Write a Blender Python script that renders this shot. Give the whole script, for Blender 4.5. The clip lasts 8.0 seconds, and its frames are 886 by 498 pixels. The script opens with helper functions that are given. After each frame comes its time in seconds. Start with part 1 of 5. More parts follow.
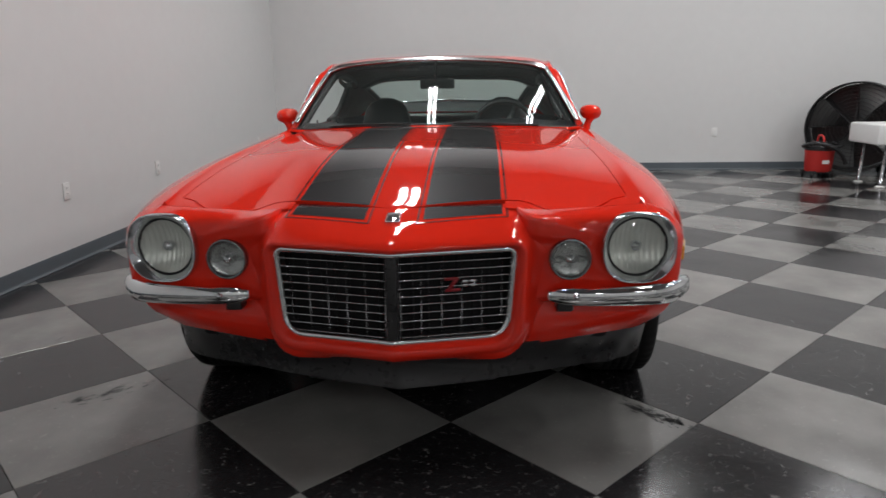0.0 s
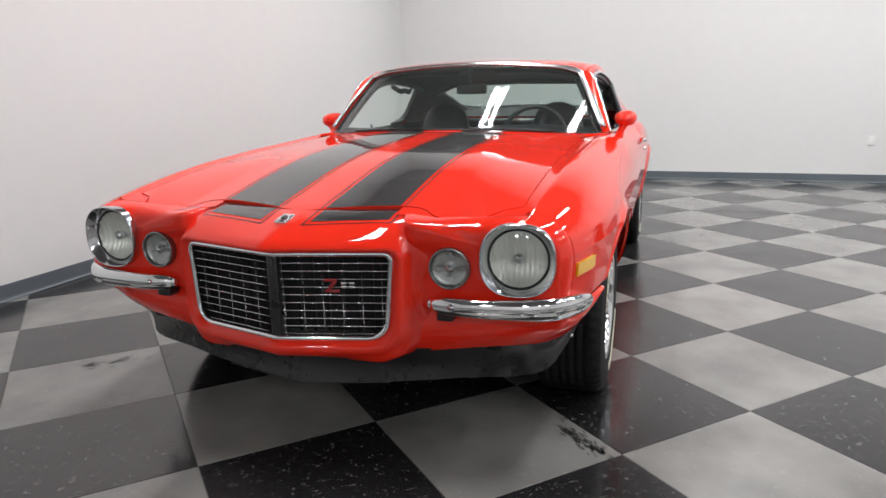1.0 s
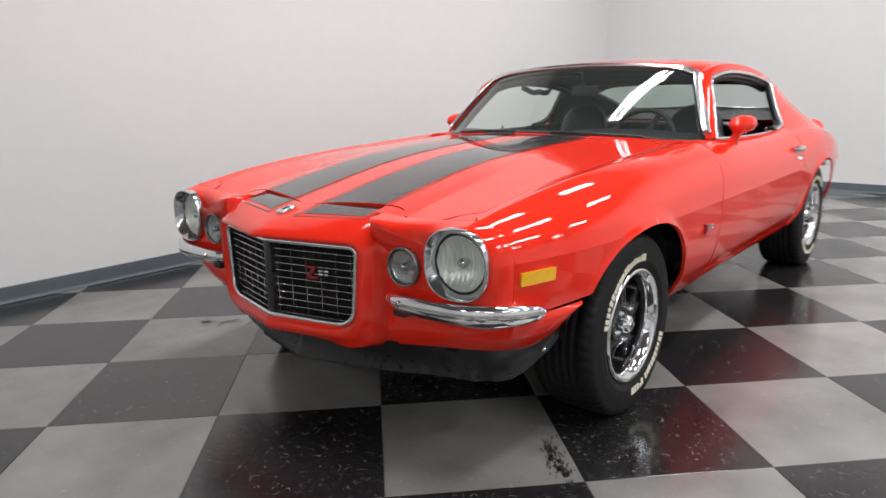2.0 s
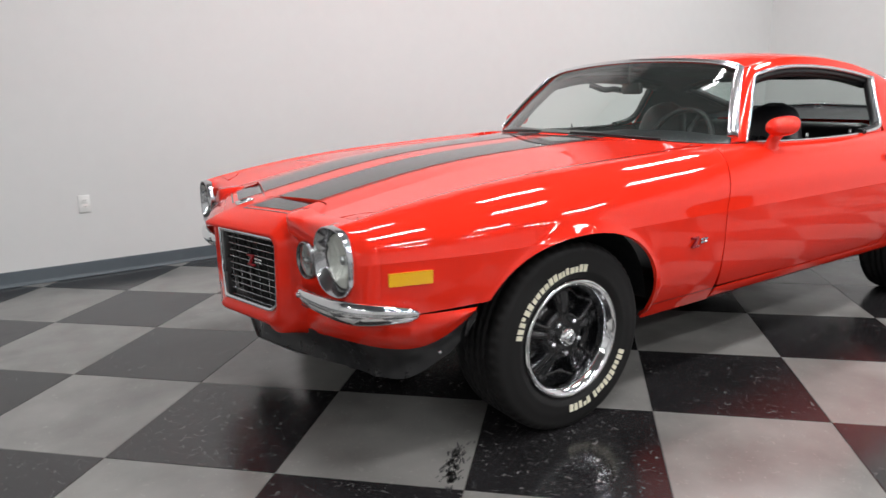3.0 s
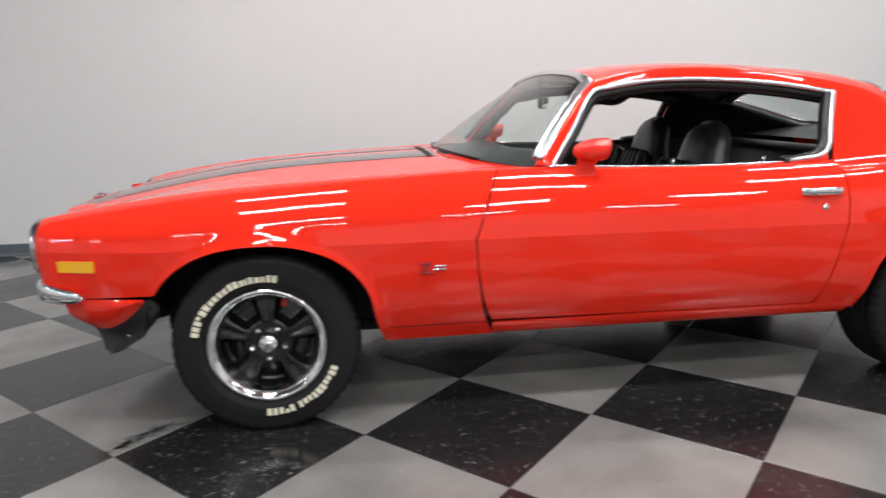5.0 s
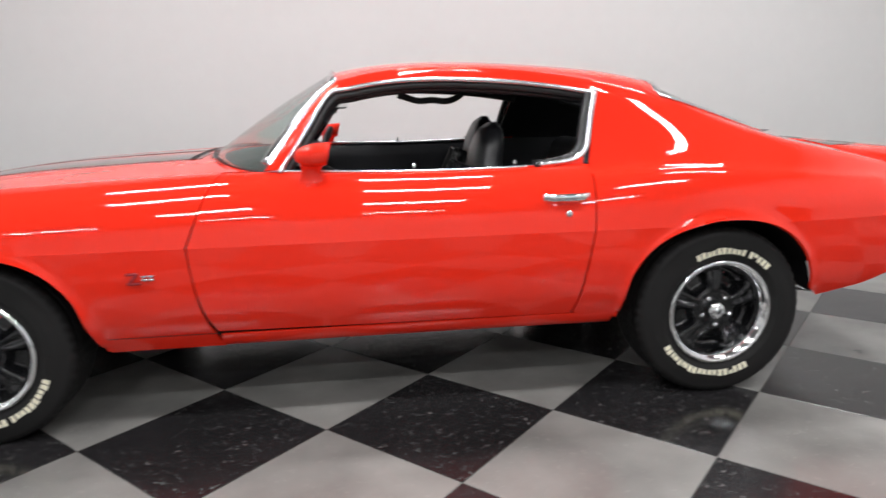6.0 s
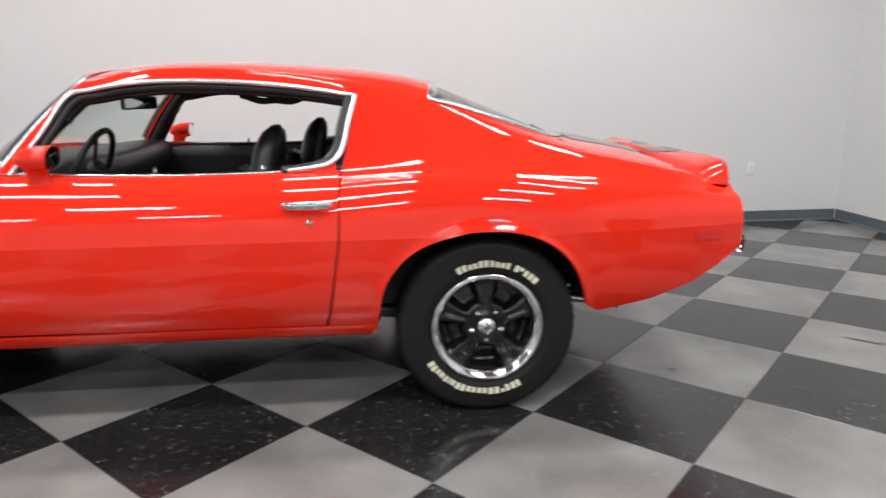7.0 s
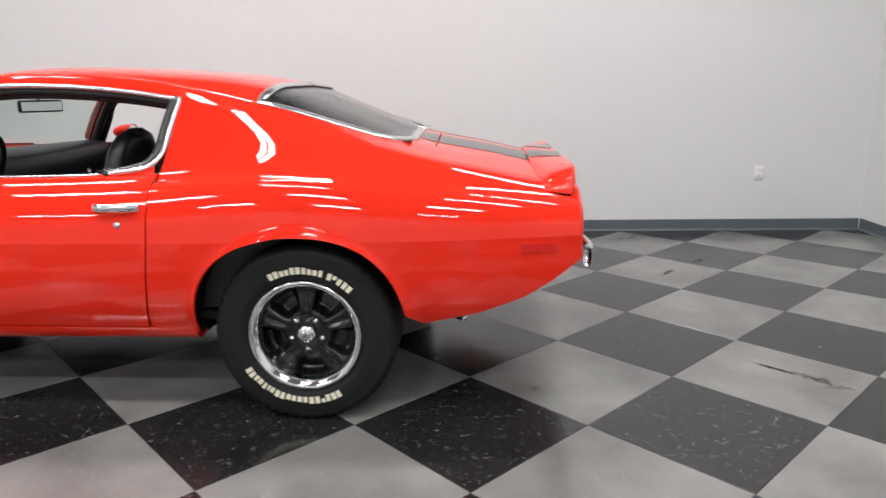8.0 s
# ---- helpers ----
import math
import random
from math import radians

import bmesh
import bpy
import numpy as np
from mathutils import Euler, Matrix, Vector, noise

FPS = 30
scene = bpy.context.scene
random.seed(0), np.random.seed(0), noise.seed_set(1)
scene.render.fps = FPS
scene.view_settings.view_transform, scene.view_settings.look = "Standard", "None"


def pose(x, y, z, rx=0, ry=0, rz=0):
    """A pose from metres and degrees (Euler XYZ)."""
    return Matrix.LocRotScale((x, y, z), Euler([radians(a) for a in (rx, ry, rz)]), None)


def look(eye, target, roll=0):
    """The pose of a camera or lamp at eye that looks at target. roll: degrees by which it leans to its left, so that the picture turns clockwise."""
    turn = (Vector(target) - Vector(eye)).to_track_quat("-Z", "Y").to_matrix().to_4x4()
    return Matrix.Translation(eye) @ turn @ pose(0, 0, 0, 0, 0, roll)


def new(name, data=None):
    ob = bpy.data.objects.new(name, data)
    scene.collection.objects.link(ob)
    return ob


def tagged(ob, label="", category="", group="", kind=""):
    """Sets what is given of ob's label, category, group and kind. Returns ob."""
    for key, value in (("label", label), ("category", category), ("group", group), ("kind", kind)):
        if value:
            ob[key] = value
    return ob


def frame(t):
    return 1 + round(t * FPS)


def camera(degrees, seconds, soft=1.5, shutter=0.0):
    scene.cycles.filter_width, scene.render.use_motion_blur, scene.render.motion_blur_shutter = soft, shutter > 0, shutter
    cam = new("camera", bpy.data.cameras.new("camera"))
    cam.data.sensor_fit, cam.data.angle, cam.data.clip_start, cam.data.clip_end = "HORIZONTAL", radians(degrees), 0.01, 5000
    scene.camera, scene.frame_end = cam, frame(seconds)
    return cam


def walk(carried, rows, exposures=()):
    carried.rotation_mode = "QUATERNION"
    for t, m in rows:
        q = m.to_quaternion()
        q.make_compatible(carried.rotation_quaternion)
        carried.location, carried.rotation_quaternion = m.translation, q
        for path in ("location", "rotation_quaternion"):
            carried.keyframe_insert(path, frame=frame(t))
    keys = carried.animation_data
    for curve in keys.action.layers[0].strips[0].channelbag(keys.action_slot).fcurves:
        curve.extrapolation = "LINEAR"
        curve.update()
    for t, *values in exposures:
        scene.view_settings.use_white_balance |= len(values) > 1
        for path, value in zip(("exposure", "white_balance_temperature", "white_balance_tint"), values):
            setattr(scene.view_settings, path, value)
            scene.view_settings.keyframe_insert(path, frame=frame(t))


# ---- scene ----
cam = camera(66.7, 8.0, 1.5, 0.4)
PATH = [
    (0, (-2.709, -0.252, 1.154), (-0.769, -0.139, 0.682), -0.8),
    (0.5, (-2.67, -0.685, 1.156), (-0.752, -0.361, 0.691), -1.0),
    (1, (-2.574, -1.094, 1.153), (-0.728, -0.476, 0.698), -1.1),
    (1.5, (-2.416, -1.487, 1.151), (-0.692, -0.575, 0.706), -1.3),
    (1.7, (-2.351, -1.644, 1.158), (-0.712, -0.588, 0.712), -1.1),
    (2.8, (-1.688, -2.392, 1.162), (-0.56, -0.803, 0.712), -1.3),
    (3, (-1.55, -2.501, 1.165), (-0.493, -0.864, 0.713), -1.3),
    (3.5, (-1.133, -2.739, 1.165), (-0.384, -0.939, 0.714), -1.2),
    (4, (-0.697, -2.988, 1.177), (-0.13, -1.123, 0.731), -1.2),
    (4.2, (-0.5, -3.144, 1.2), (-0.063, -1.244, 0.755), -1.2),
    (5.3, (0.615, -3.263, 1.173), (0.871, -1.327, 0.745), -1.0),
    (5.5, (0.803, -3.262, 1.192), (1.063, -1.328, 0.748), -1.2),
    (6, (1.348, -3.281, 1.193), (1.592, -1.347, 0.746), -1.1),
    (6.5, (1.842, -3.275, 1.192), (2.031, -1.340, 0.747), -0.9),
    (7, (2.36, -3.279, 1.203), (2.538, -1.342, 0.747), -0.6),
    (7.5, (2.872, -3.262, 1.192), (2.951, -1.316, 0.745), -0.9),
    (8, (3.394, -3.213, 1.206), (3.279, -1.271, 0.748), -1.0),
]
walk(cam, [(t, look(eye, target, roll)) for t, eye, target, roll in PATH],
     exposures=[(0.0, -0.66), (0.15, -0.20), (0.35, 0.02), (0.7, 0.10), (1.5, 0.10), (3.0, 0.08), (5.5, 0.08), (8.0, 0.08)])

# ---- world and light ----
world = bpy.data.worlds.new("world")
scene.world = world
world.use_nodes = True
world.node_tree.nodes["Background"].inputs["Color"].default_value = (0.5, 0.52, 0.55, 1)
world.node_tree.nodes["Background"].inputs["Strength"].default_value = 0.05


# ---- materials ----
def material(name, color, rough=0.5, metal=0.0, coat=0.0, grain=0.0, scale=30.0, bump=0.0, bump_scale=60.0,
             rough_var=0.0, per_object=0.0, emit=0.0, coat_rough=0.03, spec=0.5):
    m = bpy.data.materials.new(name)
    m.use_nodes = True
    nt = m.node_tree
    b = nt.nodes["Principled BSDF"]
    b.inputs["Base Color"].default_value = (*color, 1)
    b.inputs["Roughness"].default_value = rough
    b.inputs["Metallic"].default_value = metal
    b.inputs["Coat Weight"].default_value = coat
    b.inputs["Coat Roughness"].default_value = coat_rough
    b.inputs["Specular IOR Level"].default_value = spec
    if emit:
        b.inputs["Emission Color"].default_value = (*color, 1)
        b.inputs["Emission Strength"].default_value = emit
    coord = nt.nodes.new("ShaderNodeTexCoord")
    if grain or rough_var:
        fine = nt.nodes.new("ShaderNodeTexNoise")
        fine.inputs["Scale"].default_value = scale
        fine.inputs["Detail"].default_value = 8
        wide = nt.nodes.new("ShaderNodeTexNoise")
        wide.inputs["Scale"].default_value = scale / 14
        wide.inputs["Detail"].default_value = 3
        for n in (fine, wide):
            nt.links.new(coord.outputs["Object"], n.inputs["Vector"])
        add = nt.nodes.new("ShaderNodeMath")
        add.operation = "ADD"
        nt.links.new(fine.outputs["Fac"], add.inputs[0])
        nt.links.new(wide.outputs["Fac"], add.inputs[1])
        if grain:
            ramp = nt.nodes.new("ShaderNodeMapRange")
            ramp.inputs["From Min"].default_value = 0.6
            ramp.inputs["From Max"].default_value = 1.4
            ramp.inputs["To Min"].default_value = 1 - grain
            ramp.inputs["To Max"].default_value = 1 + grain
            nt.links.new(add.outputs[0], ramp.inputs["Value"])
            mix = nt.nodes.new("ShaderNodeVectorMath")
            mix.operation = "SCALE"
            mix.inputs[0].default_value = color
            nt.links.new(ramp.outputs[0], mix.inputs["Scale"])
            nt.links.new(mix.outputs[0], b.inputs["Base Color"])
        if rough_var:
            rr = nt.nodes.new("ShaderNodeMapRange")
            rr.inputs["From Min"].default_value = 0.6
            rr.inputs["From Max"].default_value = 1.4
            rr.inputs["To Min"].default_value = max(0.02, rough - rough_var)
            rr.inputs["To Max"].default_value = rough + rough_var
            nt.links.new(add.outputs[0], rr.inputs["Value"])
            nt.links.new(rr.outputs[0], b.inputs["Roughness"])
    if bump:
        bn = nt.nodes.new("ShaderNodeTexNoise")
        bn.inputs["Scale"].default_value = bump_scale
        bn.inputs["Detail"].default_value = 5
        nt.links.new(coord.outputs["Object"], bn.inputs["Vector"])
        bp = nt.nodes.new("ShaderNodeBump")
        bp.inputs["Strength"].default_value = bump
        bp.inputs["Distance"].default_value = 0.01
        nt.links.new(bn.outputs["Fac"], bp.inputs["Height"])
        nt.links.new(bp.outputs["Normal"], b.inputs["Normal"])
    return m


def tile_material(name, base, fleck, fleck_amount):
    """Vinyl composition tile: flecked, waxed, scuffed."""
    m = bpy.data.materials.new(name)
    m.use_nodes = True
    nt = m.node_tree
    b = nt.nodes["Principled BSDF"]
    geo = nt.nodes.new("ShaderNodeNewGeometry")
    info = nt.nodes.new("ShaderNodeObjectInfo")
    # flecks
    vor = nt.nodes.new("ShaderNodeTexNoise")
    vor.inputs["Scale"].default_value = 42
    vor.inputs["Detail"].default_value = 5
    vor.inputs["Roughness"].default_value = 0.7
    vor.inputs["Distortion"].default_value = 1.2
    nt.links.new(geo.outputs["Position"], vor.inputs["Vector"])
    fl = nt.nodes.new("ShaderNodeMapRange")
    fl.inputs["From Min"].default_value = 0.60
    fl.inputs["From Max"].default_value = 0.68
    fl.inputs["To Max"].default_value = fleck_amount
    nt.links.new(vor.outputs["Fac"], fl.inputs["Value"])
    # broad clouding
    cl = nt.nodes.new("ShaderNodeTexNoise")
    cl.inputs["Scale"].default_value = 2.3
    cl.inputs["Detail"].default_value = 7
    nt.links.new(geo.outputs["Position"], cl.inputs["Vector"])
    cr = nt.nodes.new("ShaderNodeMapRange")
    cr.inputs["From Min"].default_value = 0.3
    cr.inputs["From Max"].default_value = 0.7
    cr.inputs["To Min"].default_value = 0.70
    cr.inputs["To Max"].default_value = 1.24
    nt.links.new(cl.outputs["Fac"], cr.inputs["Value"])
    rv = nt.nodes.new("ShaderNodeMapRange")
    rv.inputs["To Min"].default_value = 0.92
    rv.inputs["To Max"].default_value = 1.08
    nt.links.new(info.outputs["Random"], rv.inputs["Value"])
    mul = nt.nodes.new("ShaderNodeMath")
    mul.operation = "MULTIPLY"
    nt.links.new(cr.outputs[0], mul.inputs[0])
    nt.links.new(rv.outputs[0], mul.inputs[1])
    sc = nt.nodes.new("ShaderNodeVectorMath")
    sc.operation = "SCALE"
    sc.inputs[0].default_value = base
    nt.links.new(mul.outputs[0], sc.inputs["Scale"])
    mix = nt.nodes.new("ShaderNodeMix")
    mix.data_type = "RGBA"
    mix.inputs["B"].default_value = (*fleck, 1)
    nt.links.new(fl.outputs[0], mix.inputs["Factor"])
    nt.links.new(sc.outputs[0], mix.inputs["A"])
    # dark scuffs, few and streaky
    st = nt.nodes.new("ShaderNodeMapping")
    st.inputs["Rotation"].default_value = (0, 0, 0.5)
    st.inputs["Scale"].default_value = (1.0, 3.2, 1)
    nt.links.new(geo.outputs["Position"], st.inputs["Vector"])
    sn = nt.nodes.new("ShaderNodeTexNoise")
    sn.inputs["Scale"].default_value = 1.7
    sn.inputs["Detail"].default_value = 12
    sn.inputs["Roughness"].default_value = 0.72
    nt.links.new(st.outputs[0], sn.inputs["Vector"])
    sr = nt.nodes.new("ShaderNodeMapRange")
    sr.inputs["From Min"].default_value = 0.66
    sr.inputs["From Max"].default_value = 0.72
    sr.inputs["To Max"].default_value = 0.6
    nt.links.new(sn.outputs["Fac"], sr.inputs["Value"])
    mix2 = nt.nodes.new("ShaderNodeMix")
    mix2.data_type = "RGBA"
    mix2.inputs["B"].default_value = (0.02, 0.02, 0.02, 1)
    nt.links.new(sr.outputs[0], mix2.inputs["Factor"])
    nt.links.new(mix.outputs["Result"], mix2.inputs["A"])
    nt.links.new(mix2.outputs["Result"], b.inputs["Base Color"])
    rn = nt.nodes.new("ShaderNodeMapRange")
    rn.inputs["From Min"].default_value = 0.3
    rn.inputs["From Max"].default_value = 0.7
    rn.inputs["To Min"].default_value = 0.13
    rn.inputs["To Max"].default_value = 0.27
    b.inputs["Specular IOR Level"].default_value = 0.70
    nt.links.new(cl.outputs["Fac"], rn.inputs["Value"])
    nt.links.new(rn.outputs[0], b.inputs["Roughness"])
    wv = nt.nodes.new("ShaderNodeTexNoise")
    wv.inputs["Scale"].default_value = 9
    wv.inputs["Detail"].default_value = 4
    nt.links.new(geo.outputs["Position"], wv.inputs["Vector"])
    bp = nt.nodes.new("ShaderNodeBump")
    bp.inputs["Strength"].default_value = 0.06
    bp.inputs["Distance"].default_value = 0.01
    nt.links.new(wv.outputs["Fac"], bp.inputs["Height"])
    nt.links.new(bp.outputs["Normal"], b.inputs["Normal"])
    return m


def glass_material(name, tint, clear=0.85, gloss=0.07, power=5.0, haze=0.0):
    m = bpy.data.materials.new(name)
    m.use_nodes = True
    nt = m.node_tree
    nt.nodes.remove(nt.nodes["Principled BSDF"])
    out = nt.nodes["Material Output"]
    tr = nt.nodes.new("ShaderNodeBsdfTransparent")
    tr.inputs["Color"].default_value = (*[c * clear for c in tint], 1)
    gl = nt.nodes.new("ShaderNodeBsdfGlossy")
    gl.inputs["Roughness"].default_value = 0.01
    lw = nt.nodes.new("ShaderNodeLayerWeight")
    lw.inputs["Blend"].default_value = 0.5
    pw = nt.nodes.new("ShaderNodeMath")
    pw.operation = "POWER"
    pw.inputs[1].default_value = power
    nt.links.new(lw.outputs["Facing"], pw.inputs[0])
    fr = nt.nodes.new("ShaderNodeMapRange")
    fr.inputs["To Min"].default_value = gloss
    fr.inputs["To Max"].default_value = 1.0
    nt.links.new(pw.outputs[0], fr.inputs["Value"])
    mx = nt.nodes.new("ShaderNodeMixShader")
    nt.links.new(fr.outputs[0], mx.inputs[0])
    nt.links.new(tr.outputs[0], mx.inputs[1])
    nt.links.new(gl.outputs[0], mx.inputs[2])
    # pale diffuse share that paints a grey-green reflected haze into the glass
    df = nt.nodes.new("ShaderNodeBsdfDiffuse")
    df.inputs["Color"].default_value = (0.42, 0.50, 0.47, 1)
    hazed = nt.nodes.new("ShaderNodeMixShader")
    hazed.inputs[0].default_value = haze
    nt.links.new(mx.outputs[0], hazed.inputs[1])
    nt.links.new(df.outputs[0], hazed.inputs[2])
    nt.links.new(hazed.outputs[0], out.inputs["Surface"])
    return m


PAINT = material("red_paint", (0.82, 0.027, 0.011), 0.5, coat=1.0, grain=0.02, scale=400, spec=0.0, coat_rough=0.03)
STRIPE = material("black_stripe_paint", (0.010, 0.010, 0.011), 0.4, coat=1.0, grain=0.1, scale=60, coat_rough=0.03, spec=0.1)
CHROME = material("chrome", (0.78, 0.79, 0.80), 0.06, 1.0, rough_var=0.03, scale=40)
BRIGHT_TRIM = material("bright_stainless_trim", (0.80, 0.81, 0.82), 0.20, 1.0)
STEEL = material("polished_steel", (0.62, 0.63, 0.65), 0.16, 1.0, rough_var=0.05, scale=50)
BLACK_PLASTIC = material("black_plastic", (0.019, 0.019, 0.020), 0.30, grain=0.15, scale=40, bump=0.03, bump_scale=14, rough_var=0.08)
BLACK_TRIM = material("black_trim", (0.012, 0.012, 0.013), 0.4, grain=0.2, scale=60, rough_var=0.1)
UNDER = material("black_underbody", (0.010, 0.010, 0.011), 0.7, grain=0.3, scale=20, bump=0.2, bump_scale=40, spec=0.2)
VINYL = material("black_vinyl", (0.012, 0.012, 0.014), 0.36, grain=0.2, scale=80, bump=0.08, bump_scale=160, rough_var=0.08)
RUBBER = material("tyre_rubber", (0.010, 0.0095, 0.0095), 0.66, grain=0.25, scale=50, bump=0.05, bump_scale=120, rough_var=0.08, spec=0.25)
LETTER = material("raised_cream_letter", (0.78, 0.74, 0.58), 0.6, grain=0.12, scale=120)
WHEEL_BLACK = material("gloss_black_wheel", (0.005, 0.005, 0.006), 0.25, coat=0.35, spec=0.3, grain=0.2, scale=50)
AMBER = material("amber_lens", (0.90, 0.48, 0.01), 0.18, coat=0.8, grain=0.04, scale=60)
RED_LENS = material("red_lens", (0.70, 0.018, 0.012), 0.15, coat=0.8, grain=0.15, scale=90)
LAMP_BOWL = material("lamp_bowl", (0.90, 0.90, 0.86), 0.3, 0.55, bump=0.12, bump_scale=40)
PARK_BOWL = material("dark_bowl", (0.55, 0.55, 0.54), 0.2, 1.0, bump=0.3, bump_scale=60)
LAMP_GLASS = glass_material("lamp_glass", (0.93, 0.95, 0.93), 0.95)
WINDSHIELD = glass_material("tinted_glass", (0.82, 0.91, 0.875), 0.97, 0.055, 4.5, 0.03)
REAR_GLASS = glass_material("tinted_rear_glass", (0.80, 0.88, 0.85), 0.93, 0.05, 4.5, 0.015)
MIRROR = material("mirror_glass", (0.85, 0.86, 0.86), 0.01, 1.0)
BADGE_RED = material("badge_red", (0.30, 0.015, 0.02), 0.25, coat=0.6)
WALL = material("white_wall_paint", (0.71, 0.708, 0.70), 0.55, grain=0.02, scale=9, bump=0.03, bump_scale=220)
BASE = material("grey_vinyl_baseboard", (0.105, 0.125, 0.14), 0.38, grain=0.08, scale=18, rough_var=0.08)
CEIL = material("ceiling_paint", (0.19, 0.19, 0.19), 0.8, grain=0.06, scale=14)
OUTLET = material("white_plastic", (0.80, 0.80, 0.78), 0.35, grain=0.03)
DARK_SLOT = material("dark_slot", (0.03, 0.03, 0.03), 0.6)
TUBE = material("fluorescent_tube", (0.98, 0.985, 1.0), 0.4, emit=74.0)
FIXTURE = material("white_fixture", (0.75, 0.75, 0.74), 0.4, grain=0.03)
DARK_TILE = tile_material("dark_tile", (0.018, 0.017, 0.018), (0.34, 0.325, 0.315), 0.42)
LIGHT_TILE = tile_material("light_tile", (0.215, 0.210, 0.198), (0.38, 0.365, 0.34), 0.32)
SEAM = material("floor_seam", (0.06, 0.055, 0.05), 0.6, grain=0.2, scale=20)
VAC_RED = material("red_plastic", (0.62, 0.03, 0.025), 0.35, grain=0.06)
WHITE_PANEL = material("white_panel", (0.85, 0.85, 0.84), 0.4, grain=0.02)


# ---- mesh helpers ----
def part(name, bm, mat, parent=None, label="", smooth=True, loc=None):
    me = bpy.data.meshes.new(name)
    if smooth:
        for f in bm.faces:
            f.smooth = True
    bm.to_mesh(me)
    bm.free()
    me.materials.append(mat)
    ob = new(name, me)
    if loc is not None:
        ob.matrix_basis = loc
    if parent is not None:
        ob.parent = parent
    if label:
        tagged(ob, label)
    return ob


def sheet(P, bm=None, close_u=False, close_v=False):
    """A mesh from a grid of points P[u][v]."""
    bm = bm or bmesh.new()
    P = np.asarray(P, float)
    nu, nv = P.shape[:2]
    vs = [[bm.verts.new(P[i, j]) for j in range(nv)] for i in range(nu)]
    for i in range(nu if close_u else nu - 1):
        for j in range(nv if close_v else nv - 1):
            a, b, c, d = vs[i][j], vs[(i + 1) % nu][j], vs[(i + 1) % nu][(j + 1) % nv], vs[i][(j + 1) % nv]
            if len({a, b, c, d}) == 4:
                bm.faces.new((a, b, c, d))
    return bm


def hem(bm, depth=0.012, centre=(1.4, 0, 0.62)):
    """Turns the open edges of a panel inwards, so that it has an edge with depth."""
    bm.normal_update()
    edges = [e for e in bm.edges if len(e.link_faces) == 1]
    nrm = {v: v.normal.copy() for e in edges for v in e.verts}
    ret = bmesh.ops.extrude_edge_only(bm, edges=edges)
    new_verts = [g for g in ret["geom"] if isinstance(g, bmesh.types.BMVert)]
    old = {tuple(round(c, 6) for c in v.co): n for v, n in nrm.items()}
    for v in new_verts:
        n = old.get(tuple(round(c, 6) for c in v.co))
        if n is None:
            continue
        inward = Vector((0, -v.co.y, centre[2] - v.co.z))
        if inward.length < 1e-4:
            continue
        v.co += n * (depth if n.dot(inward) > 0 else -depth)
    hard = [e for e in edges if e.is_valid]
    for e in hard:
        e.smooth = False
    return bm


def mirrored(bm):
    out = bm.copy()
    for v in out.verts:
        v.co.y = -v.co.y
    bmesh.ops.reverse_faces(out, faces=out.faces)
    return out


def both(name, bm, mat, parent, label=""):
    """The part on the driver's side and its mirror image on the other."""
    other = mirrored(bm)
    return part(name, bm, mat, parent, label), part(name, other, mat, parent, label)


def merge(bm, other):
    me = bpy.data.meshes.new("tmp")
    other.to_mesh(me)
    other.free()
    bm.from_mesh(me)
    bpy.data.meshes.remove(me)
    return bm


def box(cx, cy, cz, sx, sy, sz, bevel=0.0, m=None, segs=2):
    bm = bmesh.new()
    bmesh.ops.create_cube(bm, size=1)
    bmesh.ops.scale(bm, vec=(sx, sy, sz), verts=bm.verts)
    if bevel:
        bmesh.ops.bevel(bm, geom=bm.edges, offset=bevel, segments=segs, affect="EDGES", profile=0.5)
    bmesh.ops.transform(bm, matrix=(m or Matrix.Identity(4)), verts=bm.verts)
    bmesh.ops.translate(bm, vec=(cx, cy, cz), verts=bm.verts)
    return bm


def lathe(profile, n=64, axis="y"):
    """Turns a profile of (radius, along) about an axis."""
    P = []
    for k in range(n):
        a = 2 * math.pi * k / n
        row = []
        for r, h in profile:
            c, s = r * math.cos(a), r * math.sin(a)
            row.append({"y": (c, h, s), "x": (h, c, s), "z": (c, s, h)}[axis])
        P.append(row)
    return sheet(P, close_u=True)


def smooth_path(pts, n):
    """A smooth curve of n points through pts."""
    pts = np.asarray(pts, float)
    d = np.r_[0, np.cumsum(np.linalg.norm(np.diff(pts, axis=0), axis=1))]
    u = np.linspace(0, d[-1], n)
    return np.stack([spline(d, pts[:, k])(u) for k in range(pts.shape[1])], 1)


def sweep(path, shape, up=(0, 0, 1), closed=False, cap=True, scale=None):
    """Carries a closed outline (a, b) along a path; a lies across (away from up x way), b along up."""
    path = np.asarray(path, float)
    n = len(path)
    way = np.gradient(path, axis=0) if not closed else np.roll(path, -1, 0) - np.roll(path, 1, 0)
    way /= np.linalg.norm(way, axis=1)[:, None]
    ups = np.broadcast_to(np.asarray(up, float), path.shape)
    side = np.cross(way, ups)
    side /= np.linalg.norm(side, axis=1)[:, None]
    top = np.cross(side, way)
    sc = np.ones(n) if scale is None else np.asarray(scale)
    P = np.stack([path + sc[:, None] * (a * side + b * top) for a, b in shape], 1)
    bm = sheet(P, close_u=closed, close_v=True)
    if cap and not closed:
        bm.verts.ensure_lookup_table()
        m = len(shape)
        bm.faces.new([bm.verts[i] for i in range(m)][::-1])
        bm.faces.new([bm.verts[(n - 1) * m + i] for i in range(m)])
    return bm


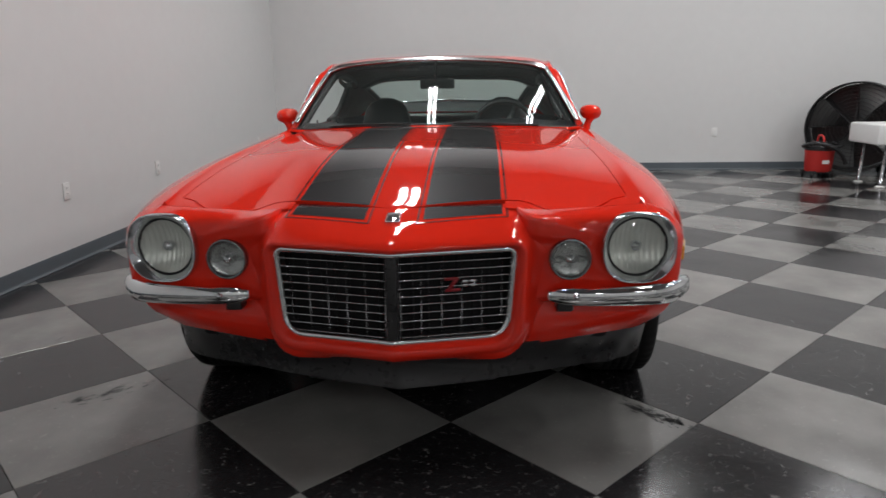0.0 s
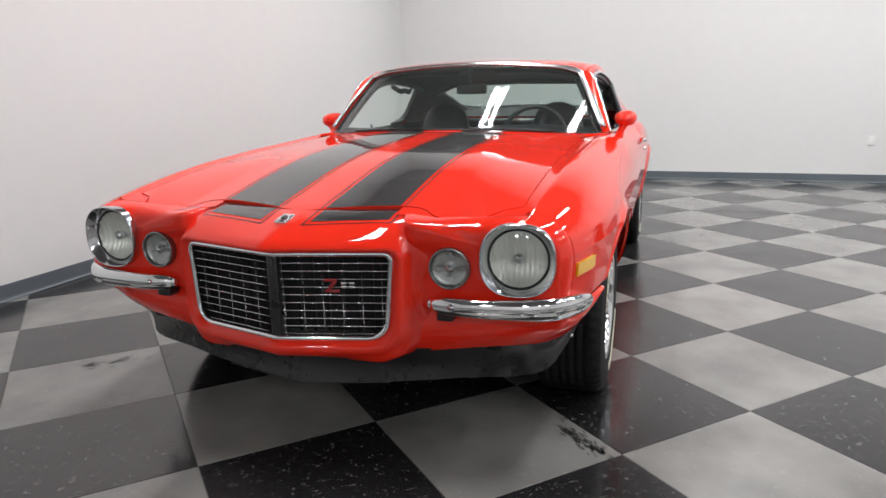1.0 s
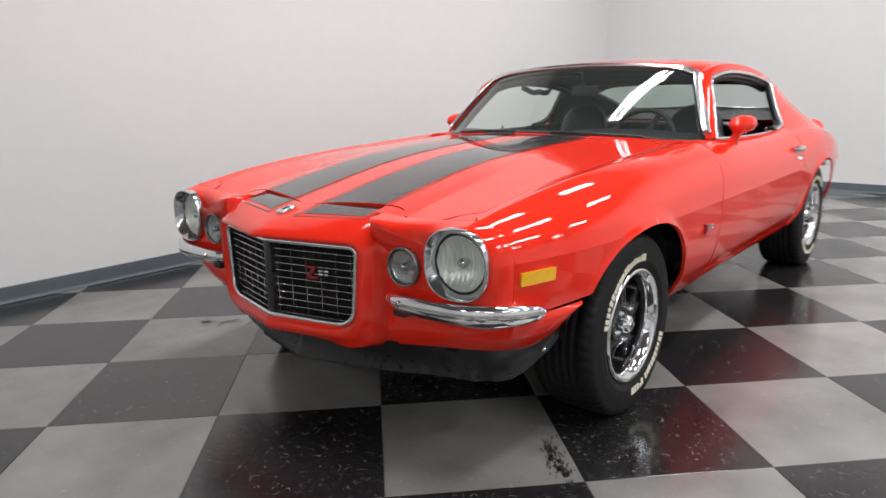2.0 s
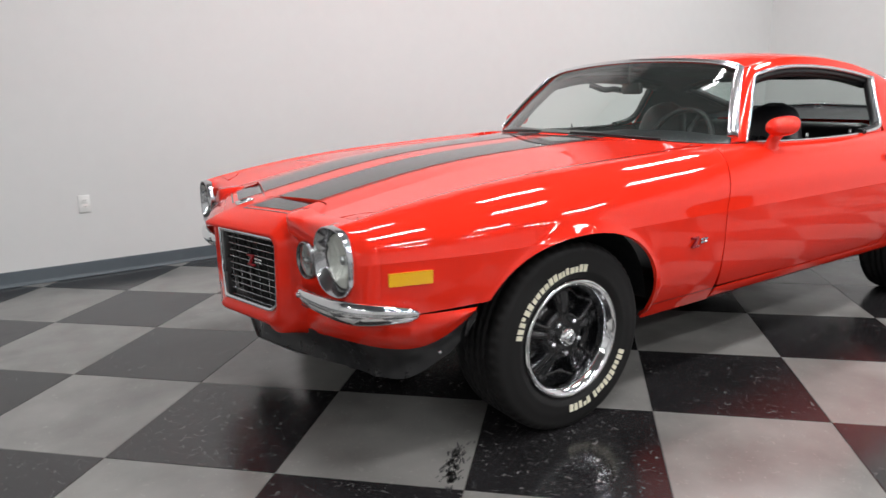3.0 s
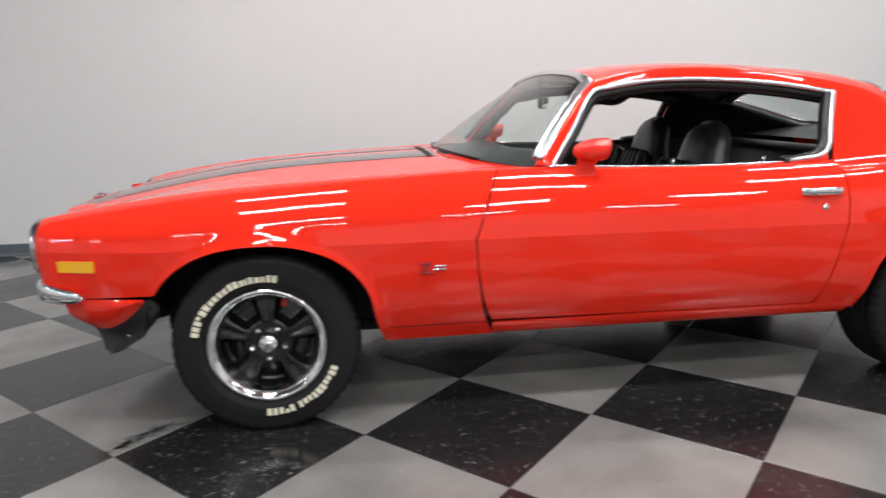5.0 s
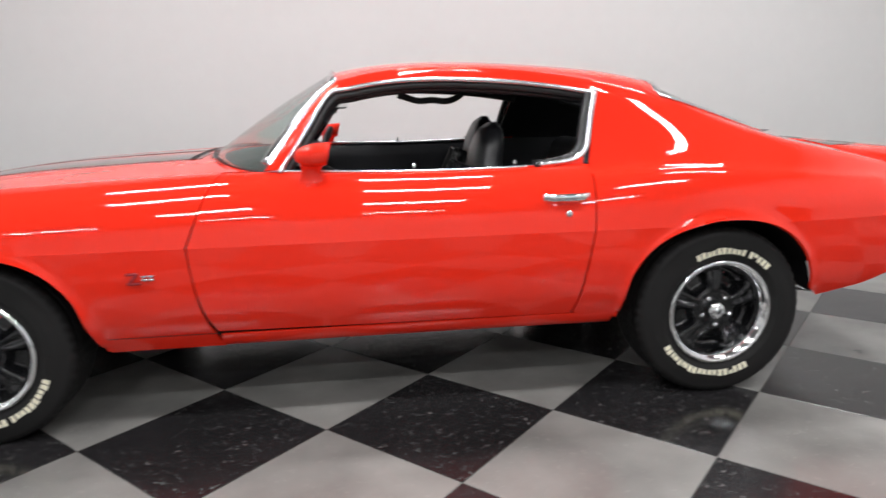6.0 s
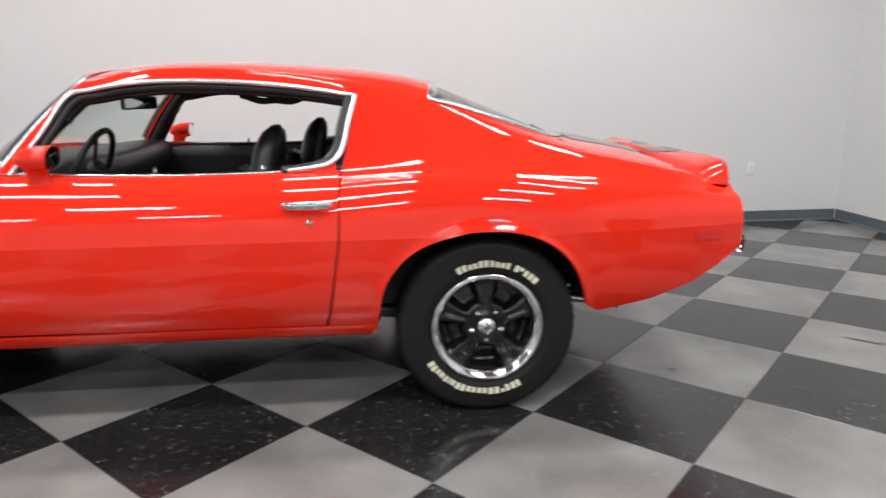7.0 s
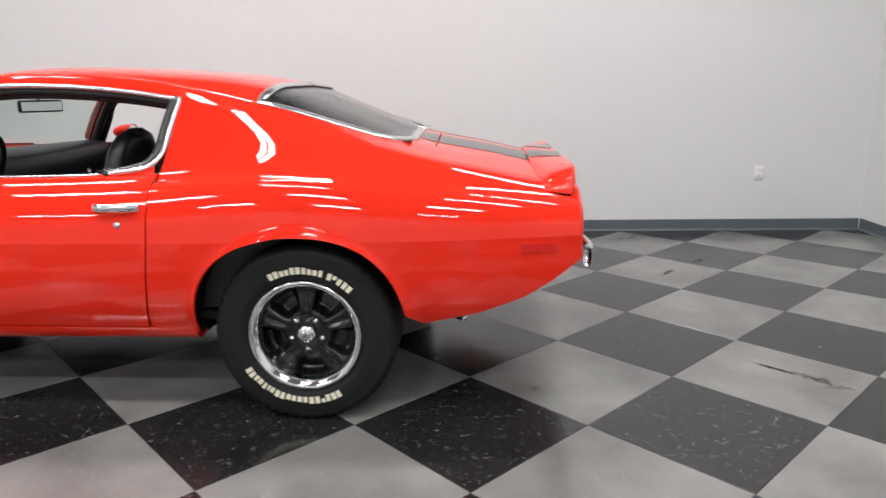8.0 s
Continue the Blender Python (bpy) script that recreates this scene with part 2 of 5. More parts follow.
def oval(a, b, n=12, power=2.0):
    out = []
    for k in range(n):
        t = 2 * math.pi * k / n
        c, s = math.cos(t), math.sin(t)
        out.append((a * math.copysign(abs(c) ** (2 / power), c), b * math.copysign(abs(s) ** (2 / power), s)))
    return out


def spline(xs, ys):
    """A natural cubic spline."""
    xs, ys = np.asarray(xs, float), np.asarray(ys, float)
    n, h = len(xs), np.diff(xs)
    A, r = np.eye(n), np.zeros(n)
    for i in range(1, n - 1):
        A[i, i - 1:i + 2] = h[i - 1], 2 * (h[i - 1] + h[i]), h[i]
        r[i] = 6 * ((ys[i + 1] - ys[i]) / h[i] - (ys[i] - ys[i - 1]) / h[i - 1])
    M = np.linalg.solve(A, r)

    def f(x):
        x = np.asarray(x, float)
        i = np.clip(np.searchsorted(xs, x) - 1, 0, n - 2)
        a, b = xs[i + 1] - x, x - xs[i]
        return (M[i] * a**3 + M[i + 1] * b**3) / (6 * h[i]) + (ys[i] / h[i] - M[i] * h[i] / 6) * a + (ys[i + 1] / h[i] - M[i + 1] * h[i] / 6) * b
    return f


# ---- the room ----
X0, X1, Y0, Y1, ZC = -9.0, 6.58, -9.5, 2.55, 4.3
TILE, TURN = 0.6096, radians(-43.955)
GX, GY = -0.5298, -1.0068


def solid(name, x0, x1, y0, y1, z0, z1, mat, label, category):
    bm = box((x0 + x1) / 2, (y0 + y1) / 2, (z0 + z1) / 2, x1 - x0, y1 - y0, z1 - z0)
    return tagged(part(name, bm, mat, smooth=False), label, category, kind="structure")


solid("wall_north", X0 - 0.15, X1 + 0.15, Y1, Y1 + 0.15, 0, ZC, WALL, "smooth white painted showroom wall", "wall")
solid("wall_east", X1, X1 + 0.15, Y0, Y1, 0, ZC, WALL, "smooth white painted showroom wall", "wall")
solid("wall_south", X0 - 0.15, X1 + 0.15, Y0 - 0.15, Y0, 0, ZC, WALL, "plain white painted showroom wall", "wall")
solid("wall_west", X0 - 0.15, X0, Y0, Y1, 0, ZC, WALL, "plain white painted showroom wall", "wall")
solid("ceiling", X0 - 0.15, X1 + 0.15, Y0 - 0.15, Y1 + 0.15, ZC, ZC + 0.12, CEIL, "plain dark grey showroom ceiling", "ceiling")


def baseboard(name, a, b, inward):
    """Cove base: a strip with a rounded top and a toe that curls out over the floor."""
    prof = [(0, 0.0), (0.016, 0.0), (0.016, 0.004), (0.008, 0.012), (0.005, 0.022), (0.005, 0.096), (0.003, 0.1), (0, 0.1)]
    P = [[(p[0] + inward[0] * d, p[1] + inward[1] * d, z + 0.001) for d, z in prof] for p in (a, b)]
    return tagged(part(name, sheet(P), BASE, smooth=False), "dark grey vinyl cove baseboard", "baseboard", kind="structure")


baseboard("baseboard_north", (X0, Y1), (X1 - 0.016, Y1), (0, -1))
baseboard("baseboard_east", (X1, Y0), (X1, Y1 - 0.001), (-1, 0))
baseboard("baseboard_south", (X0, Y0), (X1 - 0.016, Y0), (0, 1))
baseboard("baseboard_west", (X0, Y0), (X0, Y1), (1, 0))


def light_fixture(x, y, length=2.44):
    """A strip light: a folded white housing with two glowing lenses let into its underside."""
    base = tagged(part("ceiling_light", box(0, 0, 0, length + 0.08, 0.34, 0.07, 0.014), FIXTURE, loc=pose(x, y, ZC - 0.036)),
                  "white twin-lens fluorescent strip light on the ceiling", "ceiling light", "ceiling lights")
    for dy in (-0.085, 0.085):
        P = [[(sx * length / 2, dy + 0.052 * c, -0.0365 - 0.012 * (1 - c * c)) for c in (-1, -0.6, 0, 0.6, 1)] for sx in (-1, 1)]
        part("lens", sheet(np.array(P)), TUBE, base, "glowing fluorescent lens")
    return base


# the x -7.2 row is unseen, added to brighten the car's front
for fx, rows_y in ((-7.2, (0.25, -2.2, -4.65, -7.1)), (-2.8, (-7.1,)), (-0.4, (0.25, -2.2, -4.65, -7.1)), (1.95, (0.25, -2.2, -4.65, -7.1)), (4.5, (0.65, -2.2, -4.65, -7.1))):
    for fy in rows_y:
        light_fixture(fx, fy, 1.05)


# ---- the car's surface: sections across its length, as smooth functions of x ----
class Skin:
    """A surface of cross-sections: columns of (y, z) as functions of x, run from the middle to the sill."""

    def __init__(self, cols, crease, flares=()):
        self.cols, self.crease, self.flares = cols, crease, flares

    def columns(self, x):
        """The columns' (y, z) at each x."""
        return np.stack([np.stack([np.broadcast_to(fy(x), x.shape), np.broadcast_to(fz(x), x.shape)], -1) for fy, fz in self.cols])

    def at(self, x, s):
        x, s = np.broadcast_arrays(np.asarray(x, float), np.asarray(s, float))
        return self.between(self.columns(x), x, s)

    def between(self, C, x, s):
        K = len(self.cols)
        k = np.clip(np.floor(s).astype(int), 0, K - 2)
        t = (s - k)[..., None]

        def pick(i):
            return np.take_along_axis(C, np.clip(i, 0, K - 1)[None, ..., None], 0)[0]

        a, b = pick(k), pick(k + 1)
        ta = np.where((k == 0)[..., None], (b - a) * (1, 0), (b - pick(k - 1)) / 2)
        ta = np.where(np.isin(k, self.crease)[..., None], b - a, ta)
        tb = np.where((k + 1 == K - 1)[..., None], b - a, (pick(k + 2) - a) / 2)
        tb = np.where(np.isin(k + 1, self.crease)[..., None], b - a, tb)
        p = (1 + 2 * t) * (1 - t) ** 2 * a + t * (1 - t) ** 2 * ta + t * t * (3 - 2 * t) * b + t * t * (t - 1) * tb
        y, z = p[..., 0], p[..., 1]
        for cx, cz, rx, rz in self.flares:
            r = np.sqrt(((x - cx) / rx) ** 2 + ((z - cz) / rz) ** 2)
            y = y + 0.016 * np.exp(-((r - 1.0) / 0.075) ** 2) * np.clip((s - 5.2) / 0.8, 0, 1) * (z > 0.33)
        return np.stack([x, y, z], -1)

    def find(self, x, value, axis, lo, hi):
        """The s between lo and hi at which y (axis 1) or z (axis 2) takes a value."""
        x, value = np.broadcast_arrays(np.asarray(x, float), np.asarray(value, float))
        C = self.columns(x)
        a, b = np.full(x.shape, float(lo)), np.full(x.shape, float(hi))
        up = 1 if axis == 1 else -1
        for _ in range(28):
            m = (a + b) / 2
            low = up * self.between(C, x, m)[..., axis] < up * value
            a, b = np.where(low, m, a), np.where(low, b, m)
        return (a + b) / 2

    def over(self, x, y, lift=0.0, hi=4.0):
        """The point of the top at (x, y), for any sign of y."""
        s = self.find(x, np.abs(y), 1, 0, hi)
        p = self.at(x, s)
        p[..., 1] = y
        p[..., 2] += lift
        return p


def const(v):
    return lambda x: np.full(np.shape(x), float(v))


CZ = 0.697                                   # height of the crease along the side
y_crease = spline((-0.80, -0.70, -0.60, -0.45, -0.2, 0.2, 1.0, 2.0, 2.75, 3.1, 3.4, 3.6, 3.8),
                  (0.832, 0.860, 0.889, 0.921, 0.946, 0.952, 0.953, 0.955, 0.957, 0.946, 0.912, 0.878, 0.836))
z_hood = spline((-0.80, -0.735, -0.64, -0.5, -0.25, 0.0, 0.3, 0.6, 0.9), (0.778, 0.797, 0.818, 0.846, 0.890, 0.919, 0.938, 0.951, 0.962))
z_crest = spline((-0.80, -0.70, -0.5, -0.25, 0.0, 0.3, 0.6, 0.95, 1.3, 1.6, 1.9, 2.3), (0.785, 0.807, 0.841, 0.872, 0.892, 0.908, 0.921, 0.932, 0.923, 0.917, 0.919, 0.932))
y_crest = spline((-0.80, -0.5, 0.0, 0.5, 0.9, 1.2, 2.3), (0.735, 0.752, 0.765, 0.772, 0.786, 0.800, 0.815))


def cowl_ramp(x):
    """0 over the length of the hood, rising to 1 at the cowl."""
    t = np.clip((np.asarray(x, float) - 0.45) / 0.45, 0, 1)
    return t * t * (3 - 2 * t)


def shoulder(fy, fz, a, b):
    return (lambda x: fy(x) + (y_crease(x) - fy(x)) * a, lambda x: CZ + (fz(x) - CZ) * b)


LOWER = [(lambda x: y_crease(x) - 0.009, const(0.57)), (lambda x: y_crease(x) - 0.034, const(0.45)),
         (lambda x: y_crease(x) - 0.076, const(0.365)), (lambda x: y_crease(x) - 0.125, const(0.295))]
FLARES = ((0.0, 0.335, 0.40, 0.375), (2.735, 0.335, 0.39, 0.382))
FRONT = Skin([(const(0), z_hood), (const(0.20), lambda x: z_hood(x) - 0.002), (const(0.34), lambda x: z_hood(x) - 0.008),
              (const(0.455), lambda x: z_hood(x) - 0.018 + 0.006 * cowl_ramp(x)), (const(0.70), lambda x: z_crest(x) - 0.004),
              (y_crest, z_crest), shoulder(y_crest, z_crest, 0.55, 0.80), shoulder(y_crest, z_crest, 0.88, 0.42),
              (y_crease, const(CZ)), *LOWER], (3, 8), FLARES)
# roof, sail panels, deck and quarters
BX = (0.9, 1.3, 1.75, 2.2, 2.55, 2.85, 3.1, 3.4, 3.6, 3.8)
b_top = spline(BX, (1.175, 1.302, 1.335, 1.310, 1.256, 1.142, 1.037, 0.972, 0.926, 0.884))
b_y2 = spline(BX, (0.47, 0.50, 0.53, 0.535, 0.515, 0.48, 0.48, 0.49, 0.49, 0.49))
b_z2 = spline(BX, (1.150, 1.279, 1.316, 1.289, 1.234, 1.122, 1.016, 0.944, 0.897, 0.856))
b_y3 = spline(BX, (0.58, 0.615, 0.642, 0.648, 0.635, 0.615, 0.62, 0.62, 0.61, 0.60))
b_z3 = spline(BX, (1.11, 1.252, 1.292, 1.258, 1.19, 1.085, 1.000, 0.931, 0.886, 0.846))
b_y4 = spline(BX, (0.66, 0.675, 0.685, 0.698, 0.711, 0.724, 0.735, 0.725, 0.71, 0.69))
b_z4 = spline(BX, (1.06, 1.222, 1.258, 1.212, 1.129, 1.037, 0.976, 0.914, 0.872, 0.835))
b_y5 = spline(BX, (0.80, 0.80, 0.805, 0.815, 0.835, 0.845, 0.838, 0.805, 0.778, 0.745))
b_z5 = spline(BX, (0.93, 0.928, 0.925, 0.932, 0.945, 0.925, 0.895, 0.862, 0.832, 0.803))
REAR = Skin([(const(0), b_top), (const(0.33), lambda x: b_top(x) - 0.007 - 0.011 * np.clip((np.asarray(x, float) - 2.9) / 0.3, 0, 1)), (b_y2, b_z2), (b_y3, b_z3), (b_y4, b_z4),
             (b_y5, b_z5), shoulder(b_y5, b_z5, 0.55, 0.80), shoulder(b_y5, b_z5, 0.88, 0.42), (y_crease, const(CZ)), *LOWER], (8,), FLARES)


def arch(cx, rx_front, rx_rear, rz, n, z_front, z_rear, cz=0.335):
    """The edge of a wheel opening in side view, from front to back."""
    out = []
    for k in range(n):
        a = math.pi * (1 - k / (n - 1))
        c, s = math.cos(a), math.sin(a)
        rx = rx_front if c < 0 else rx_rear
        out.append((cx + rx * math.copysign(abs(c) ** (2 / 2.35), c), cz + rz * abs(s) ** (2 / 2.35)))
    return [p for p in out if (p[1] >= z_front if p[0] < cx else p[1] >= z_rear)]


def spread(pts, n):
    """n points evenly along a line of points."""
    pts = np.asarray(pts, float)
    d = np.r_[0, np.cumsum(np.linalg.norm(np.diff(pts, axis=0), axis=1))]
    u = np.linspace(0, d[-1], n)
    return np.stack([np.interp(u, d, pts[:, k]) for k in range(pts.shape[1])], 1)


def side_panel(skin, top, bottom, gap_front, gap_rear, n=110, rows=16, notch=None):
    """A panel of the side between a top line (x, s) and a bottom line (x, z); its ends follow the gaps at the crease."""
    top, bottom = spread(top, n), spread(bottom, n)
    sb = skin.find(bottom[:, 0], bottom[:, 1], 2, 5.0, len(skin.cols) - 1)
    u = np.linspace(0, 1, n)
    blend = (bottom[:, 0] - bottom[0, 0]) / (bottom[-1, 0] - bottom[0, 0])
    xm = gap_front + (gap_rear - gap_front) * (0.5 * u + 0.5 * blend)
    sm = 8.0 - np.log1p(np.exp(-(sb - 8.12) * 10)) / 10
    P = []
    for k in range(rows + 1):
        w = k / rows
        s = top[:, 1] + (sm - top[:, 1]) * w
        off = np.interp(s, *notch) * np.exp(-u * 14) if notch else 0
        P.append(skin.at(top[:, 0] + (xm - top[:, 0]) * w + off, s))
    for k in range(1, rows + 1):
        w = k / rows
        bow = -0.014 * math.sin(math.pi * w) * ((1 - u) if 0.5 < gap_front < 1 else u**4 if gap_front < 0 else 0)
        P.append(skin.at(xm + (bottom[:, 0] - xm) * w + bow, sm + (sb - sm) * w))
    P = np.array(P)
    P[..., 1] *= -1
    bm = sheet(P)
    bm.edges.ensure_lookup_table()
    for e in bm.edges:
        a, b = e.verts
        if all(abs(v.co.z - CZ) < 0.0015 for v in (a, b)) and abs(a.co.x - b.co.x) > 0.002:
            e.smooth = False
    return hem(bm)


car = tagged(new("car"), "glossy red two-door muscle coupe with black racing stripes", "car")

# front fender
AF = arch(0.0, 0.415, 0.405, 0.372, 61, 0.53, 0.34)
fender_bottom = [(-0.70, 0.53), *AF, (0.425, 0.297), (0.838, 0.300)]
fender_top = [(-0.70, 3.62), (-0.655, 3.72), (-0.63, 4.0), (-0.55, 4.0), (0.0, 4.0), (0.70, 4.0), (0.80, 4.3), (0.872, 4.95)]
both("fender", side_panel(FRONT, fender_top, fender_bottom, -0.70, 0.754), PAINT, car)

# pressed line along the fender's foot
fx_ = np.linspace(0.44, 0.826, 30)
foot = []
for z in (0.3642, 0.3612):
    q = FRONT.at(fx_, FRONT.find(fx_, np.full(30, z), 2, 8, 12))
    foot.append(np.stack([q[:, 0], -(q[:, 1] + 0.0009), q[:, 2]], 1))
both("panel_seam", sheet(np.array(foot)), BLACK_TRIM, car)

# door
door_bottom = [(0.827, 0.372), (1.4, 0.365), (2.143, 0.362)]
door_top = [(0.877, 4.95), (1.2, 5.0), (1.8, 5.0), (2.2155, 5.0)]
doors = both("door", side_panel(FRONT, door_top, door_bottom, 0.760, 2.205), PAINT, car)
# sill below the door
sx = np.linspace(0.833, 2.315, 60)
SILL = []
for z, out in ((0.357, 0.0), (0.345, 0.003), (0.32, 0.004), (0.302, -0.002), (0.296, -0.03), (0.30, -0.09)):
    p = FRONT.at(sx, FRONT.find(sx, np.full(60, z if z > 0.296 else 0.296), 2, 8, 12))
    p[:, 1] = -(p[:, 1] + out)
    p[:, 2] = z
    SILL.append(p)
both("sill", hem(sheet(SILL), 0.006), PAINT, car)

# quarter panel
AR = arch(2.735, 0.405, 0.385, 0.381, 61, 0.33, 0.40)
quarter_bottom = [(2.152, 0.362), (2.33, 0.33), *AR, (3.178, 0.372), (3.385, 0.412), (3.55, 0.472), (3.65, 0.532), (3.745, 0.605)]


def quarter():
    """The quarter starts at the rear edge of the door window, which leans forward."""
    top = [(2.283, 4.0), (3.745, 4.0)]
    return side_panel(REAR, top, quarter_bottom, 2.211, 3.745, 150, 24, ((4, 4.35, 4.7, 5, 6, 7, 8), (0, -0.012, -0.031, -0.043, -0.030, -0.015, 0)))


both("quarter_panel", quarter(), PAINT, car)


def patch(skin, x_of, s0, s1, nx, ns, sign=1):
    P = []
    for k in range(ns):
        s = s0 + (s1 - s0) * k / (ns - 1)
        w = np.linspace(0, 1, nx)
        xa, xb = x_of(s)
        P.append(skin.at(xa + (xb - xa) * w, np.full(nx, s)))
    P = np.array(P)
    P[..., 1] *= sign
    return P


# roof
def roof_ends(s):
    """Front and rear edges of the roof, by the place across it."""
    return (1.270 + 0.018 * (s / 4) ** 2, 2.586 - 0.031 * (s / 3.4) ** 3 if s < 3.4 else 2.555 + (s - 3.4) * 0.05)


roof = np.concatenate([patch(REAR, roof_ends, 4.0, 0.0, 70, 26, -1), patch(REAR, roof_ends, 0.0, 4.0, 70, 26)[1:]])
part("roof", hem(sheet(roof), 0.02), PAINT, car)


# sail panels beside the rear window
def sail():
    xs = np.linspace(2.556, 3.30, 60)
    edge = np.interp(xs, (2.55, 2.60, 2.75, 2.9, 3.0, 3.04, 3.085, 3.118, 3.15, 3.3), (3.36, 3.24, 3.08, 2.92, 2.80, 2.72, 2.25, 1.7, 1.7, 1.7))
    P = []
    for k in range(16):
        w = k / 15
        P.append(REAR.at(xs, edge + (4.0 - edge) * w) * (1, -1, 1))
    return hem(sheet(np.array(P)), 0.01)


both("sail_panel", sail(), PAINT, car)


# panel under the rear window and the deck lid
def deck_patch(xa, xb, sa, sb, nx=30, ns=20):
    return np.concatenate([patch(REAR, lambda s: (xa, xb), sb, sa, nx, ns, -1), patch(REAR, lambda s: (xa, xb), sa, sb, nx, ns)[1:]])


panel_under_glass = part("rear_window_panel", hem(sheet(deck_patch(3.12, 3.205, 0.0, 1.72, 8)), 0.01), PAINT, car)
trunk = part("trunk_lid", hem(sheet(deck_patch(3.211, 3.70, 0.0, 3.55, 30)), 0.012), PAINT, car)
both("deck_side", hem(sheet(patch(REAR, lambda s: (3.30, 3.745), 3.58, 4.0, 30, 6, -1)), 0.01), PAINT, car)


# tail
def tail():
    s_low = float(REAR.find(np.array(3.745), np.array(0.605), 2, 8, 12))
    s = np.linspace(0, s_low, 60)
    half = REAR.at(np.full(60, 3.745), s)
    ring = np.concatenate([half[::-1] * (1, -1, 1), half[1:]])
    rows = []
    for k, x in ((1, 3.744), (0.993, 3.752), (0.975, 3.759), (0.92, 3.766), (0.5, 3.79), (0.0, 3.80)):
        r = ring.copy()
        r[:, 1] *= k
        r[:, 2] = 0.70 + (r[:, 2] - 0.70) * k
        r[:, 0] = x
        rows.append(r)
    return sheet(np.array(rows))


part("tail_panel", tail(), PAINT, car)


# hood
def hood_front(y):
    return np.interp(np.abs(y), (0, 0.34, 0.37, 0.40, 0.44, 0.47, 0.60, 0.655, 0.70), (-0.736, -0.647, -0.645, -0.655, -0.694, -0.705, -0.701, -0.643, -0.624))


def hood_rear(y):
    return 0.708 + 0.227 * (np.abs(y) / 0.70) ** 2.4


hy = np.concatenate([np.linspace(-0.697, -0.40, 40), np.linspace(-0.39, 0.39, 50), np.linspace(0.40, 0.697, 40)])
HW = np.linspace(0, 1, 70)
HOOD = np.array([FRONT.over(hood_front(y) + (hood_rear(y) - hood_front(y)) * HW, np.full(70, y), hi=4.0) for y in hy])
hood = part("hood", hem(sheet(HOOD), 0.014), PAINT, car)


# backing added under hood, nose and fender gaps; black middle paints the gap's shade
for y0, y1, drop, mat in ((-0.73, -0.37, -0.005, PAINT), (-0.365, 0.365, -0.012, BLACK_TRIM), (0.37, 0.73, -0.005, PAINT)):
    fxv = np.linspace(-0.745, -0.56, 10)
    FILL = np.array([FRONT.over(fxv, np.full(10, y), drop, 5.0) for y in np.linspace(y0, y1, 24)])
    part("gap_backing", sheet(FILL), mat, car)


# corner of the nose between the hood's front edge and the lamp panel
for sgn in (-1, 1):
    P = []
    for y in np.linspace(0.325, 0.60, 24):
        xe = max(-0.702, float(hood_front(y)) - 0.007)
        P.append(FRONT.over(np.linspace(-0.712, xe, 8), np.full(8, y), -0.0008, 5.0) * (1, sgn, 1))
    part("nose_corner", sheet(np.array(P)), PAINT, car)


# black stripes lie on hood, nose, deck and spoiler; each with a thin line round it
def stripe_on(skin, y0, y1, xa, xb, lift, n=60, m=12, front=None):
    xs, P = np.linspace(xa, xb, n), []
    for k in range(m):
        y = y0 + (y1 - y0) * k / (m - 1)
        P.append(skin.over(xs if front is None else np.linspace(front(y), xb, n), np.full(n, y), lift))
    return sheet(np.array(P))


def pinline(skin, y0, y1, xa, xb, lift, w=0.006, ends=(True, True), front=None):
    bm = stripe_on(skin, y0 - w / 2, y0 + w / 2, xa, xb, lift, 60, 2, front)
    merge(bm, stripe_on(skin, y1 - w / 2, y1 + w / 2, xa, xb, lift, 60, 2, front))
    if ends[0]:
        merge(bm, stripe_on(skin, y0, y1, xa - w / 2, xa + w / 2, lift, 2, 12))
    if ends[1]:
        merge(bm, stripe_on(skin, y0, y1, xb - w / 2, xb + w / 2, lift, 2, 12))
    return bm


for a, b in ((-0.315, -0.085), (0.085, 0.315)):
    part("stripe", stripe_on(FRONT, a, b, -0.655, 0.702, 0.0016, 90, 12, lambda y: float(hood_front(y)) + 0.003), STRIPE, hood, "satin black racing stripe")
    part("pinstripe", pinline(FRONT, a - 0.014, b + 0.014, -0.652, 0.702, 0.0014, 0.005, (False, False), lambda y: float(hood_front(y)) + 0.003), STRIPE, hood, "thin black pinstripe")
    part("stripe", stripe_on(REAR, a, b, 3.213, 3.60, 0.0016, 30), STRIPE, trunk, "satin black racing stripe")
    part("stripe", stripe_on(REAR, a, b, 3.135, 3.203, 0.0016, 8), STRIPE, panel_under_glass, "satin black racing stripe")

# cowl vents
for k in range(34):
    y = -0.322 + 0.644 * k / 33
    p = FRONT.over(np.array(0.668), np.array(y), 0.0025)
    part("cowl_vent", box(*p, 0.026, 0.010, 0.002), DARK_SLOT, hood, smooth=False)


